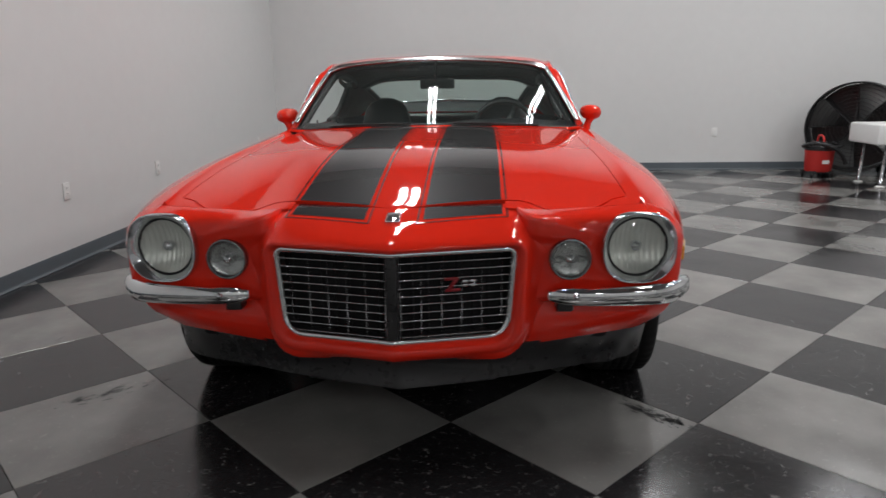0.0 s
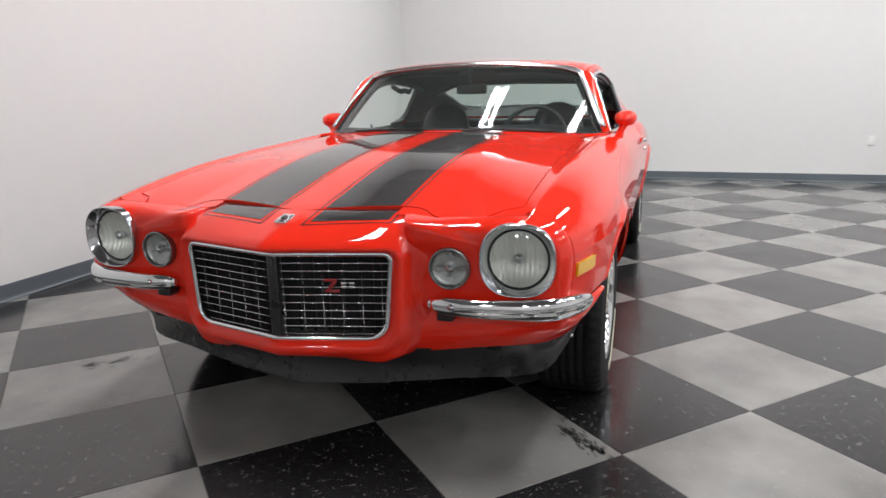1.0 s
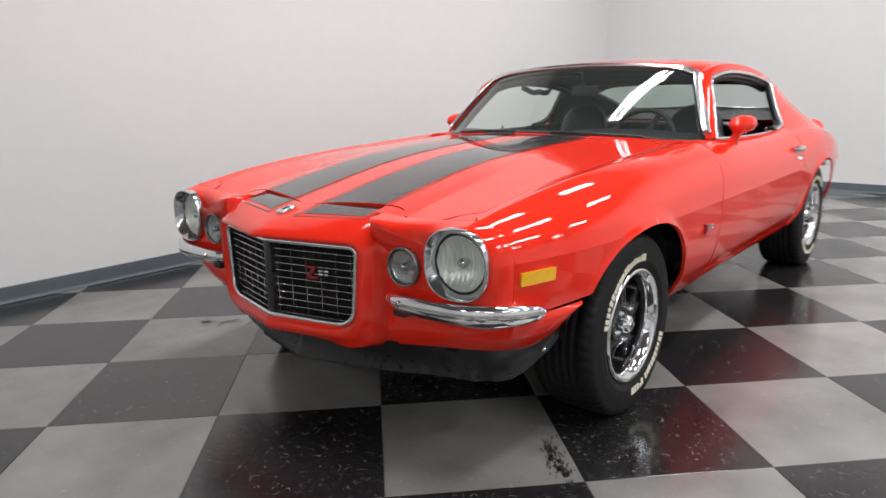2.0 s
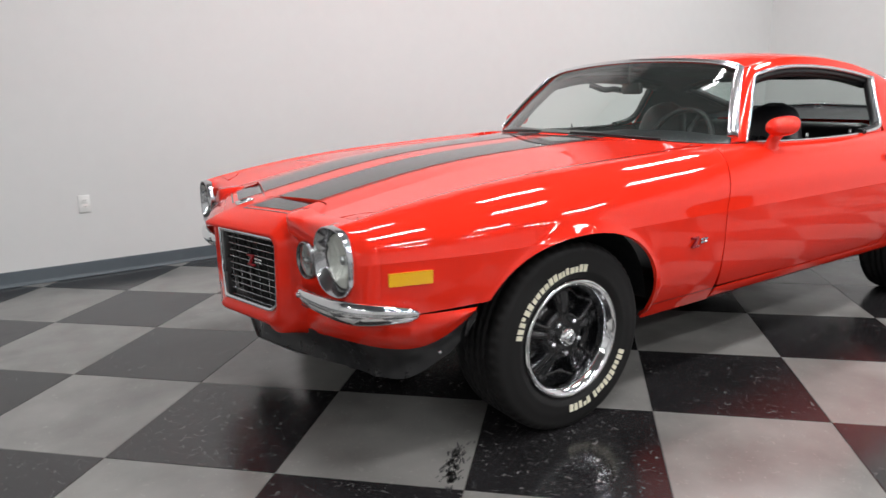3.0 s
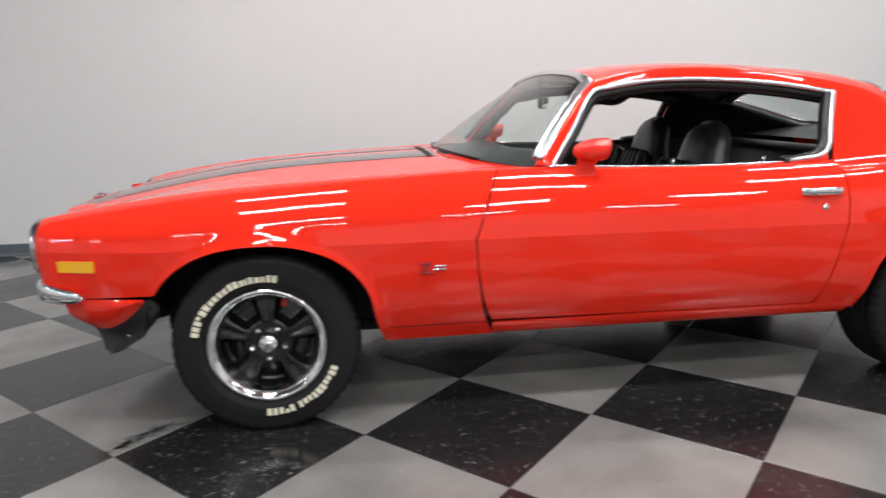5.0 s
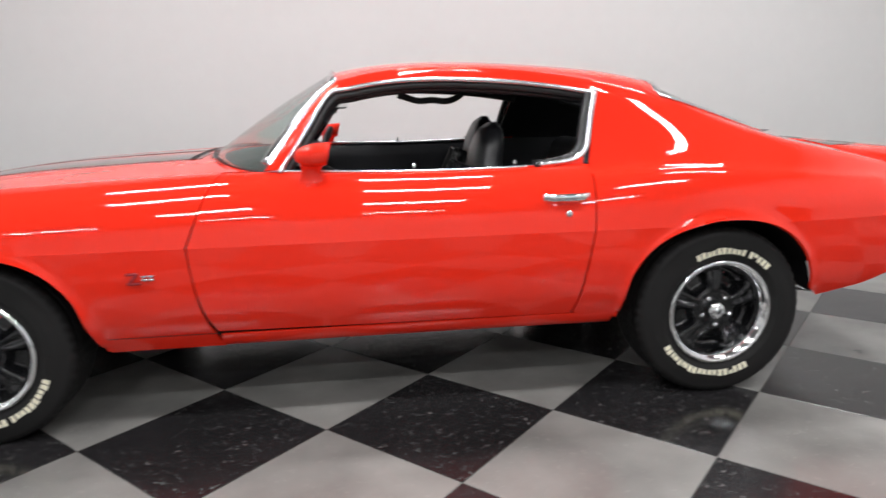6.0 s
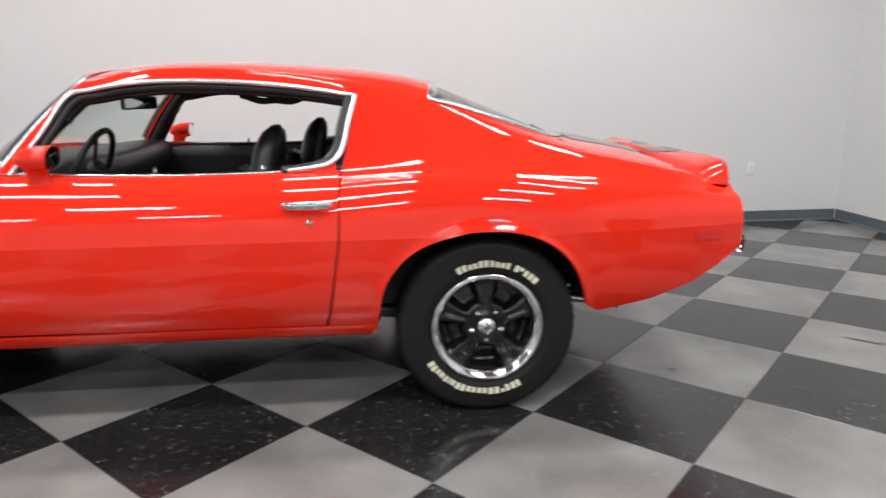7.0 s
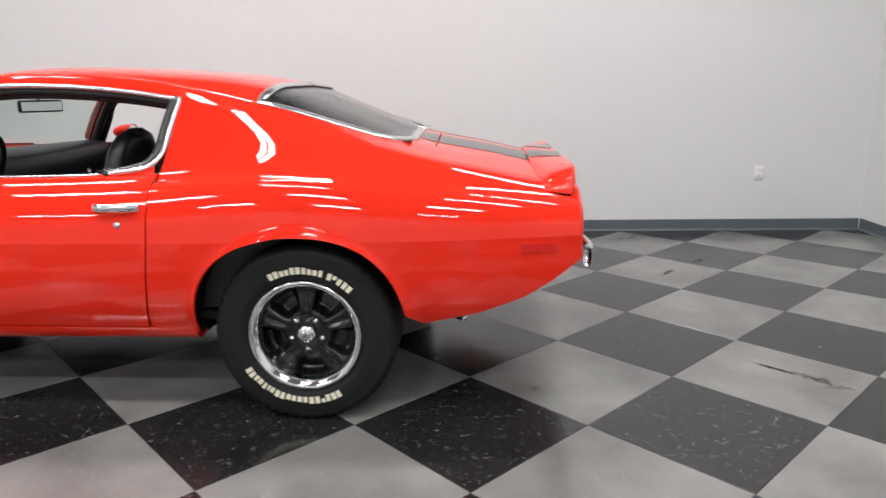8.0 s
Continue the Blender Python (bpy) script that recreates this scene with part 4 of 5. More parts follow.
# dark weatherstrip inside the rail
inner_rail = rail * (1, 1, 1) + np.array((0.012, -0.022, -0.020))
both("weatherstrip", sweep(inner_rail * (1, -1, 1), oval(0.016, 0.016, 8, 3)), BLACK_TRIM, car)
inner_rear = dr + np.array((-0.022, -0.014, 0.0))
both("weatherstrip", sweep(inner_rear * (1, -1, 1), oval(0.02, 0.016, 8, 3), up=(1, 0, 0)), BLACK_PLASTIC, car)

# rear window
bl_edge = []
for x, s in ((2.590, 0.0), (2.589, 1.0), (2.583, 1.8), (2.573, 2.5), (2.564, 3.0), (2.560, 3.30), (2.60, 3.22), (2.75, 3.06), (2.9, 2.90), (3.0, 2.78), (3.035, 2.71), (3.082, 2.25), (3.112, 1.7), (3.117, 1.0), (3.117, 0.0)):
    bl_edge.append(REAR.at(np.array(x), np.array(s)))
up_e = smooth_path(bl_edge[:6], 20)
lo_e = np.concatenate([smooth_path(bl_edge[5:11], 14), smooth_path(bl_edge[10:], 12)[1:]])
lo_e = spread(lo_e, 20)[::-1]
BL = np.array([up_e + (lo_e - up_e) * w for w in np.linspace(0, 1, 14)])
BL[..., 2] -= 0.004
BL = np.concatenate([(BL * (1, -1, 1))[:, ::-1], BL[:, 1:]], 1)
back = part("rear_window", sheet(BL), REAR_GLASS, car, "sloping rear window of lightly tinted glass")
back.visible_shadow = False
loop = np.concatenate([up_e, lo_e[::-1][1:]])
both("rear_window_trim", sweep((loop + np.array((0, 0.002, 0.003))) * (1, -1, 1), oval(0.017, 0.006, 10, 3), up=(0.3, -0.3, 0.9)), BRIGHT_TRIM, back, "bright chrome moulding")

# dark inside trim round both windows and behind the sail panels
hd = np.concatenate([(ws_top * (1, -1, 1))[::-1], ws_top[1:]]) + np.array((0.028, 0, -0.020))
part("windshield_header", sweep(hd, oval(0.03, 0.016, 8)), VINYL, car)
for nm, e, off in (("rear_header", up_e, (-0.02, 0, -0.026)), ("rear_window_ledge", lo_e[:], (-0.012, -0.022, -0.022))):
    both(nm, sweep((e + np.array(off)) * (1, -1, 1), oval(0.022, 0.02, 8), up=(0, 0.1, 1)), VINYL, car)
SLX = np.linspace(2.30, 3.10, 30)
SLE = np.interp(SLX, (2.3, 2.55, 2.60, 2.75, 2.9, 3.0, 3.04, 3.085, 3.118), (3.2, 3.3, 3.24, 3.08, 2.92, 2.80, 2.72, 2.5, 2.4)) + 0.05
SL = []
for w in np.linspace(0, 1, 10):
    q = REAR.at(SLX, SLE + (5.2 - SLE) * w)
    q[:, 1] = -(q[:, 1] - 0.028)
    q[:, 2] -= 0.012
    SL.append(q)
both("sail_liner", sheet(np.array(SL)), VINYL, car)


# ---- wheels ----
def wheel(x, sgn, r_tyre, width, y_face):
    """A wheel whose outer face looks to -y before it is turned; its origin is the hub."""
    prof = []
    hw = width / 2
    # from the inner bead over the tread to the outer bead; along = y, outer side negative
    prof += [(0.205, hw * 0.80), (0.215, hw * 0.95), (0.255, hw * 1.04), (0.29, hw * 1.03), (r_tyre - 0.018, hw * 0.95), (r_tyre - 0.005, hw * 0.86), (r_tyre, hw * 0.72)]
    for k in (0.48, 0.24, 0.0, -0.24, -0.48):
        for d in (0.04, 0.015, -0.015, -0.04):
            prof.append((r_tyre + 0.001 - (0.008 if abs(d) < 0.02 else 0), hw * (k + d)))
    prof += [(r_tyre, -hw * 0.72), (r_tyre - 0.004, -hw * 0.84), (r_tyre - 0.016, -hw * 0.945), (r_tyre - 0.030, -hw * 0.985), (r_tyre - 0.034, -hw * 0.982), (0.282, -hw * 1.035),
             (0.262, -hw * 1.04), (0.245, -hw * 1.03), (0.241, -hw * 1.034), (0.236, -hw * 1.02), (0.222, -hw * 0.97), (0.212, -hw * 0.90), (0.205, -hw * 0.80)]
    yo = -hw * 0.93
    rim_prof = [(0.190, hw * 0.8), (0.178, hw * 0.3), (0.176, yo + 0.085), (0.184, yo + 0.05), (0.188, yo + 0.03), (0.192, yo + 0.014)]
    lip_prof = [(0.174, yo + 0.046), (0.175, yo + 0.030), (0.178, yo + 0.018), (0.184, yo + 0.007), (0.192, yo - 0.003), (0.200, yo - 0.009), (0.207, yo - 0.009), (0.2115, yo - 0.003), (0.212, yo + 0.006), (0.204, yo + 0.012)]
    turn = pose(x, sgn * y_face, r_tyre - 0.004, 0, 0, 0 if sgn < 0 else 180)
    rim = part("wheel", lathe(rim_prof, 64), WHEEL_BLACK, car, "gloss black five-spoke wheel with bright trim ring and raised-letter tyre", loc=turn)
    tread = []
    for i in range(216):
        a = 2 * math.pi * i / 216
        row = []
        for r, h in prof:
            edge_in = 0.007 if i % 4 == 0 and abs(h) > hw * 0.55 and r > r_tyre - 0.012 else 0.003 if (i + 2) % 4 == 0 and abs(h) < hw * 0.6 and r > r_tyre - 0.002 else 0
            row.append(((r - edge_in) * math.cos(a), h, (r - edge_in) * math.sin(a)))
        tread.append(row)
    part("tyre", sheet(tread, close_u=True), RUBBER, rim, "black tyre with raised cream lettering")
    part("trim_ring", lathe(lip_prof, 72), CHROME, rim, "bright trim ring")
    # wheel disc with five raised spokes and open windows between them
    n, m = 120, 16
    P = []
    for i in range(n):
        a = 2 * math.pi * i / n
        ph = ((math.degrees(a) - 90) % 72) / 72          # 0 on a spoke
        ph = min(ph, 1 - ph) * 2                          # 0 spoke, 1 between
        row = []
        for j in range(m):
            w = j / (m - 1)
            r = 0.026 + (0.186 - 0.026) * w
            spoke = 1 / (1 + math.exp((ph - 0.47) * 26))
            dish = yo + 0.052 - 0.012 * math.sin(math.pi * min(1, w * 1.25))
            deep = 0.050 * (1 - spoke) * max(0.0, min(1.0, (w - 0.36) / 0.10)) * max(0.0, min(1.0, (0.98 - w) / 0.08))
            groove = 0.010 * math.exp(-(ph / 0.12) ** 2) * max(0.0, min(1.0, (w - 0.34) / 0.12)) * (w < 0.93)
            row.append((r * math.cos(a), dish + deep + groove, r * math.sin(a)))
        P.append(row)
    part("spokes", sheet(np.array(P), close_u=True), WHEEL_BLACK, rim, "five raised black spokes")
    part("hub", lathe([(0.0, yo + 0.006), (0.020, yo + 0.007), (0.031, yo + 0.013), (0.034, yo + 0.024), (0.034, yo + 0.056)], 32), CHROME, rim, "chrome centre cap")
    part("cap_inset", lathe([(0.0, yo + 0.003), (0.017, yo + 0.004), (0.018, yo + 0.008)], 24), STEEL, rim)
    part("cap_mark", box(0, yo + 0.002, 0, 0.008, 0.004, 0.022, 0.001, pose(0, 0, 0, 0, 18, 0)), BLACK_TRIM, rim)
    part("brake_caliper", box(0.035, 0.0, 0.125, 0.07, 0.04, 0.04, 0.01), VAC_RED, rim, "red brake caliper")
    part("brake_disc", lathe([(0.05, 0.02), (0.15, 0.02), (0.15, 0.03), (0.05, 0.03)], 40), STEEL, rim)
    for k in range(5):
        a = radians(54 + 72 * k)
        part("lug_nut", lathe([(0.0, -0.016), (0.006, -0.015), (0.0095, -0.009), (0.0105, 0.010)], 6), CHROME, rim, loc=pose(0.060 * math.cos(a), yo + 0.036, 0.060 * math.sin(a)))
    # raised marks on the sidewall: plain bars of unequal width and height
    SHAPES = {"hoop": ((0, 0.42, 0, 0.78), (0.56, 1, 0, 0.78)), "tall": ((0, 0.42, 0, 1.0), (0.56, 1, 0.0, 1.0)), "stroke": ((0.1, 0.9, 0, 0.95),),
              "hook": ((0, 0.5, 0, 0.78), (0.64, 1, 0.0, 0.78)), "flag": ((0, 0.46, 0, 1), (0.6, 1, 0.45, 1))}

    def blocks(start, step, marks):
        bm, a = bmesh.new(), start
        for kind, wd in marks:
            for u0, u1, v0, v1 in SHAPES.get(kind, ()):
                pts = []
                for r in (0.239 + 0.025 * v0, 0.239 + 0.025 * v1):
                    for u in (u0, u1):
                        ang = radians(a - step * wd * (0.08 + 0.84 * u))
                        pts.append((r * math.cos(ang), -hw * (1.036 if r < 0.25 else 1.046) - 0.002, r * math.sin(ang)))
                vs = [bm.verts.new(p) for p in pts] + [bm.verts.new((p[0], p[1] + 0.005, p[2])) for p in pts]
                for f in ((0, 1, 3, 2), (0, 4, 5, 1), (1, 5, 7, 3), (3, 7, 6, 2), (2, 6, 4, 0)):
                    bm.faces.new([vs[i] for i in f])
            a -= step * wd
        bmesh.ops.recalc_face_normals(bm, faces=bm.faces)
        return bm
    return rim, blocks


def lettered(x, sgn, r, width, y_face, first, second):
    rim, blocks = wheel(x, sgn, r, width, y_face)
    maker = [("tall", 1), ("flag", 0.9), ("tall", 1.1), ("hoop", 1), ("hoop", 1), ("tall", 1), ("hook", 0.75), ("stroke", 0.45), ("hook", 0.95), ("tall", 0.95)]
    model = [("tall", 1), ("hoop", 0.9), ("tall", 1), ("stroke", 0.45), ("hoop", 0.95), ("stroke", 0.45), ("gap", 0.3), ("flag", 0.9), ("stroke", 0.5), ("tall", 1)]
    part("lettering", blocks(first, 10.0, maker), LETTER, rim, "raised cream marks", smooth=False)
    part("lettering", blocks(second, 10.0, model), LETTER, rim, "raised cream marks", smooth=False)


lettered(0.0, -1, 0.336, 0.245, 0.790, 169, -20)
lettered(2.743, -1, 0.340, 0.255, 0.788, 300, 118)
lettered(0.0, 1, 0.336, 0.245, 0.790, 150, -30)
lettered(2.743, 1, 0.340, 0.255, 0.788, 300, 118)


# wheel wells and underside
def well(cx):
    prof = arch(cx, 0.425, 0.415, 0.39, 31, 0.36, 0.36)
    P = [[(x, y, z) for x, z in prof] for y in (-0.865, -0.55)]
    bm = sheet(P)
    merge(bm, sheet([[(x, -0.55, z) for x, z in prof], [(x, -0.55, 0.30) for x, z in prof]]))
    return bm


both("wheel_well", well(0.0), UNDER, car, "black inner wheel well")
both("wheel_well", well(2.735), UNDER, car, "black inner wheel well")
part("underbody", box(1.37, 0, 0.30, 1.86, 1.55, 0.05, 0.02), UNDER, car, "black underbody")
part("front_crossmember", box(-0.55, 0, 0.40, 0.30, 1.3, 0.05, 0.02), UNDER, car)
part("trunk_floor", box(3.36, 0, 0.50, 0.52, 1.45, 0.06, 0.02), UNDER, car)
part("rear_floor", box(2.73, 0, 0.46, 0.9, 1.10, 0.10, 0.03), UNDER, car)
part("subframe", box(0.0, 0, 0.42, 0.9, 1.08, 0.12, 0.03), UNDER, car)
# unseen boxes hung below the floor to darken the ground under the car
part("mid_light_block", box(1.25, 0, 0.235, 2.5, 0.34, 0.09, 0.03), UNDER, car)
for sg in (-1, 1):
    part("side_light_block", box(1.2, sg * 0.42, 0.255, 2.3, 0.16, 0.07, 0.03), UNDER, car)
part("front_axle", box(0, 0, 0.33, 0.07, 1.45, 0.06, 0.02), UNDER, car)
part("rear_axle", lathe([(0.0, -0.72), (0.04, -0.72), (0.04, -0.12), (0.11, -0.07), (0.11, 0.07), (0.04, 0.12), (0.04, 0.72), (0.0, 0.72)], 20), UNDER, car, loc=pose(2.743, 0, 0.335))
both("leaf_spring", sweep(smooth_path([(2.2, -0.56, 0.33), (2.743, -0.56, 0.27), (3.28, -0.56, 0.40)], 16), [(-0.03, -0.012), (0.03, -0.012), (0.03, 0.012), (-0.03, 0.012)]), UNDER, car)
tip_path = smooth_path([(3.1, -0.62, 0.36), (3.24, -0.65, 0.348), (3.325, -0.70, 0.344)], 12)
both("exhaust_tip", sweep(tip_path, oval(0.021, 0.021, 14)), STEEL, car, "steel exhaust pipe end")


# ---- rear spoiler and bumper ----
def rear_spoiler():
    ys = np.concatenate([[-0.752, -0.7515, -0.75, -0.747, -0.742, -0.735, -0.726, -0.715], np.linspace(-0.70, 0.70, 57), [0.715, 0.726, 0.735, 0.742, 0.747, 0.75, 0.7515, 0.752]])
    rows = []
    for y in ys:
        a = abs(y)
        fx = float(spline((0, 0.4, 0.62, 0.75), (3.596, 3.600, 3.612, 3.622))(a))
        fz = float(REAR.over(np.array(fx), np.array(a), 0.001, 6.0)[2])
        rx = float(spline((0, 0.4, 0.62, 0.75), (3.746, 3.748, 3.746, 3.738))(a))
        tz = float(spline((0, 0.4, 0.62, 0.75), (0.930, 0.930, 0.929, 0.924))(a))
        bz = float(spline((0, 0.4, 0.62, 0.75), (0.870, 0.866, 0.852, 0.830))(a))
        end = math.sqrt(max(0.0, 1 - (max(0.0, a - 0.62) / 0.132) ** 3))
        tz = bz + (tz - bz) * end
        rx = rx - 0.02 * (1 - end)
        rows.append([(fx, y, fz - 0.006), (fx + 0.003, y, fz + 0.010 * end), (fx + (rx - fx) * 0.3, y, fz + 0.006 * end + (tz - fz) * 0.40), (fx + (rx - fx) * 0.62, y, fz + (tz - fz) * 0.78), (rx - 0.03, y, tz - 0.005),
                     (rx - 0.012, y, tz), (rx, y, tz - 0.006), (rx + 0.004, y, (tz + bz) / 2), (rx, y, bz), (fx + 0.02, y, bz - 0.01)])
    bm = sheet(np.array(rows))
    for r, way in ((rows[0], 1), (rows[-1], -1)):
        bm.faces.new([bm.verts.new(p) for p in r][::way])
    return bm, np.array(rows)


bm, SP = rear_spoiler()
lip = part("rear_spoiler", bm, PAINT, car, "red rear lip spoiler with black stripes")
for a, b in ((-0.315, -0.085), (0.085, 0.315)):
    idx = [i for i in range(len(SP)) if a <= SP[i, 0, 1] <= b]
    P = SP[idx][:, 1:6] + np.array((-0.0012, 0, 0.0022))
    part("stripe", sheet(P), STRIPE, lip, "satin black racing stripe")
rb = smooth_path([(3.66, -0.868, 0.606), (3.715, -0.860, 0.600), (3.768, -0.808, 0.600), (3.798, -0.55, 0.598), (3.812, 0.0, 0.596)], 30)
rb = np.concatenate([rb, (rb[::-1] * (1, -1, 1))[1:]])
part("rear_bumper", sweep(rb[5:-5], oval(0.016, 0.038, 14, 2.6)), CHROME, car, "chrome rear bumper bar")

# ---- small outside parts ----
def side_at(skin, x, z, out=0.0):
    p = skin.at(np.array(x), skin.find(np.array(x), np.array(z), 2, 5, 12))
    return np.array((p[0], -(p[1] + out), p[2]))


def plate_on_side(skin, x0, x1, z0, z1, out, n=8, m=5, depth=0.008):
    P = []
    for z in np.linspace(z1, z0, m):
        P.append([side_at(skin, x, z, out) for x in np.linspace(x0, x1, n)])
    return hem(sheet(np.array(P)), depth + out)


amber = both("side_marker", plate_on_side(FRONT, -0.682, -0.555, 0.628, 0.667, 0.007), AMBER, car, "amber side marker lamp")
both("rear_side_marker", plate_on_side(REAR, 3.535, 3.66, 0.642, 0.676, 0.004), RED_LENS, car, "red rear side marker lamp")
p = side_at(FRONT, 0.596, 0.60, 0.006)
m0 = pose(*p, 0, 0, 0) @ Matrix.Scale(1.05, 4)
zigzag_badge("badge", m0, car)
zigzag_badge("badge", pose(p[0], -p[1], p[2], 0, 0, 180) @ Matrix.Scale(1.05, 4), car)
# door handle and lock
hp = [side_at(FRONT, x, 0.823, o) for x, o in ((2.022, 0.004), (2.035, 0.020), (2.09, 0.026), (2.165, 0.020), (2.182, 0.004))]
hb = sweep(smooth_path(hp, 20), oval(0.008, 0.0145, 10, 3))
for d, bm in zip(doors, (hb, mirrored(hb))):
    part("door_handle", bm, CHROME, d, "chrome lift-bar door handle")
lk = side_at(FRONT, 2.108, 0.762, 0.0)
for d, sg in zip(doors, (-1, 1)):
    part("door_lock", lathe([(0.0, -0.009), (0.009, -0.008), (0.013, -0.003), (0.013, 0.006)], 18), CHROME, d, "round chrome key lock", loc=pose(lk[0], sg * -lk[1], lk[2], 0, 0, 0 if sg < 0 else 180))


# door mirrors: a bullet shell on a short foot
def door_mirror():
    P = []
    for w in np.linspace(0, 1, 18):
        r = math.sqrt(max(0.0, 1 - max(0.0, 1 - w / 0.7) ** 2)) * (1 if w < 0.95 else 0.965)
        ring = []
        for k in range(24):
            a = 2 * math.pi * k / 24
            c, s = math.cos(a), math.sin(a)
            ring.append((1.132 + 0.122 * w + 0.010 * w * s, -0.872 + 0.058 * r * math.copysign(abs(c) ** 0.85, c), 0.993 + 0.041 * r * math.copysign(abs(s) ** 0.9, s) + 0.006 * w))
        P.append(ring)
    shell = sheet(np.array(P), close_v=True)
    foot = sweep(smooth_path([(1.186, -0.843, 0.900), (1.188, -0.852, 0.935), (1.192, -0.868, 0.968)], 10), oval(0.022, 0.043, 14, 2.4), up=(1, 0, 0), scale=(1.12, 1.02, 0.94, 0.88, 0.84, 0.82, 0.83, 0.86, 0.92, 1.0))
    return merge(shell, foot)


bm = door_mirror()
for ob, sg in zip(both("door_mirror", bm, PAINT, car, "red bullet-shaped door mirror"), (1, -1)):
    glass = bmesh.new()
    bmesh.ops.create_circle(glass, cap_ends=True, radius=1, segments=24)
    part("mirror_glass", glass, MIRROR, ob, loc=pose(1.2565, -0.872 * sg, 0.999, 90, 0, 90) @ Matrix.Diagonal((0.052, 0.036, 1, 1)), smooth=False)

# wiper blades at rest
for y0 in (-0.55, 0.10):
    pth = smooth_path([(float(ws_base(y)[0]) - 0.012, y, float(ws_base(y)[1]) + 0.004) for y in (y0, y0 + 0.15, y0 + 0.30, y0 + 0.44)], 12)
    part("wiper", sweep(pth, oval(0.005, 0.004, 8)), BLACK_TRIM, windshield, "thin black wiper arm")

# ---- cabin ----
part("cabin_floor", box(1.75, 0, 0.36, 1.9, 1.5, 0.04, 0.01), VINYL, car, "black carpeted cabin floor")
both("door_card", hem(sheet([[(x, -0.80 + 0.0 * x, z) if z > 0.9 else (x, -0.79, z) for x in np.linspace(0.95, 2.2, 12)] for z in (0.914, 0.90, 0.84, 0.60, 0.36)]), 0.012), VINYL, car, "black vinyl door card")
both("quarter_card", sheet([[(2.19, -0.80, 0.93), (2.6, -0.72, 0.93), (3.05, -0.62, 0.93)], [(2.19, -0.79, 0.4), (2.6, -0.72, 0.4), (3.05, -0.62, 0.4)]]), VINYL, car, "black vinyl quarter trim")
# headliner, following the roof, and inner pillars
RL = np.concatenate([patch(REAR, lambda s: (1.27, 2.62), 3.9, 0.0, 30, 12, -1), patch(REAR, lambda s: (1.27, 2.62), 0.0, 3.9, 30, 12)[1:]])
RL[..., 2] -= 0.028
RL[..., 1] *= 0.975
part("headliner", sheet(RL), VINYL, car, "black headliner")
qi = []
for s in np.linspace(3.2, 5.0, 8):
    xs_ = np.linspace(2.285 - 0.085 * max(0, s - 4), 2.62 + 0.30 * max(0, s - 3.2) / 1.8, 12)
    p = REAR.at(xs_, np.full(12, s))
    p[:, 1] = -(p[:, 1] - 0.03)
    qi.append(p)
both("inner_pillar", sheet(np.array(qi)), VINYL, car, "black inner pillar trim")
both("inner_windshield_pillar", sweep((W[:, -1] + np.array((0.05, -0.015, -0.006))) * (1, -1, 1), oval(0.022, 0.026, 10), up=(0, 0, 1)), VINYL, car)
# rear shelf
part("parcel_shelf", sheet([[(2.75, -0.66, 0.955), (3.12, -0.55, 1.02)], [(2.75, 0.66, 0.955), (3.12, 0.55, 1.02)]]), VINYL, car, "black parcel shelf")
# dashboard
P = []
for y in np.linspace(-0.745, 0.745, 40):
    gx, gz = (float(v) for v in ws_base(y))
    bump = 0.018 * math.exp(-((y + 0.36) / 0.24) ** 4)
    back_x = max(1.14, gx + 0.15)
    P.append([(gx + 0.012, y, gz - 0.022), (gx + 0.06, y, gz - 0.012), (gx + 0.6 * (back_x - gx), y, 0.958 + bump), (back_x, y, 0.946 + bump),
              (back_x + 0.025, y, 0.912 + bump), (back_x + 0.01, y, 0.78), (back_x - 0.04, y, 0.62), (0.98, y, 0.60)])
dash = part("dashboard", sheet(np.array(P)), VINYL, car, "black padded dashboard with a hooded instrument cluster")


def torus(R, r, n=40, m=12):
    P = []
    for i in range(n):
        a = 2 * math.pi * i / n
        P.append([((R + r * math.cos(b)) * math.cos(a), (R + r * math.cos(b)) * math.sin(a), r * math.sin(b)) for b in [2 * math.pi * j / m for j in range(m)]])
    return sheet(np.array(P), close_u=True, close_v=True)


wheel_pose = pose(1.175, -0.38, 0.900, 0, -66, 0)
steer = part("steering_wheel", torus(0.176, 0.013), BLACK_TRIM, car, "black three-spoke steering wheel", loc=wheel_pose)
bm = lathe([(0.0, -0.012), (0.05, -0.006), (0.05, 0.02), (0.03, 0.03), (0.025, 0.22)], 20, "z")
bmesh.ops.transform(bm, matrix=pose(0, 0, 0, 180, 0, 0), verts=bm.verts)
part("steering_hub", bm, BLACK_TRIM, steer)
for a in (90, 205, 335):
    part("steering_spoke", sweep([(0.03 * math.cos(radians(a)), 0.03 * math.sin(radians(a)), -0.012), (0.18 * math.cos(radians(a)), 0.18 * math.sin(radians(a)), 0)], oval(0.016, 0.004, 8)), BLACK_TRIM, steer)


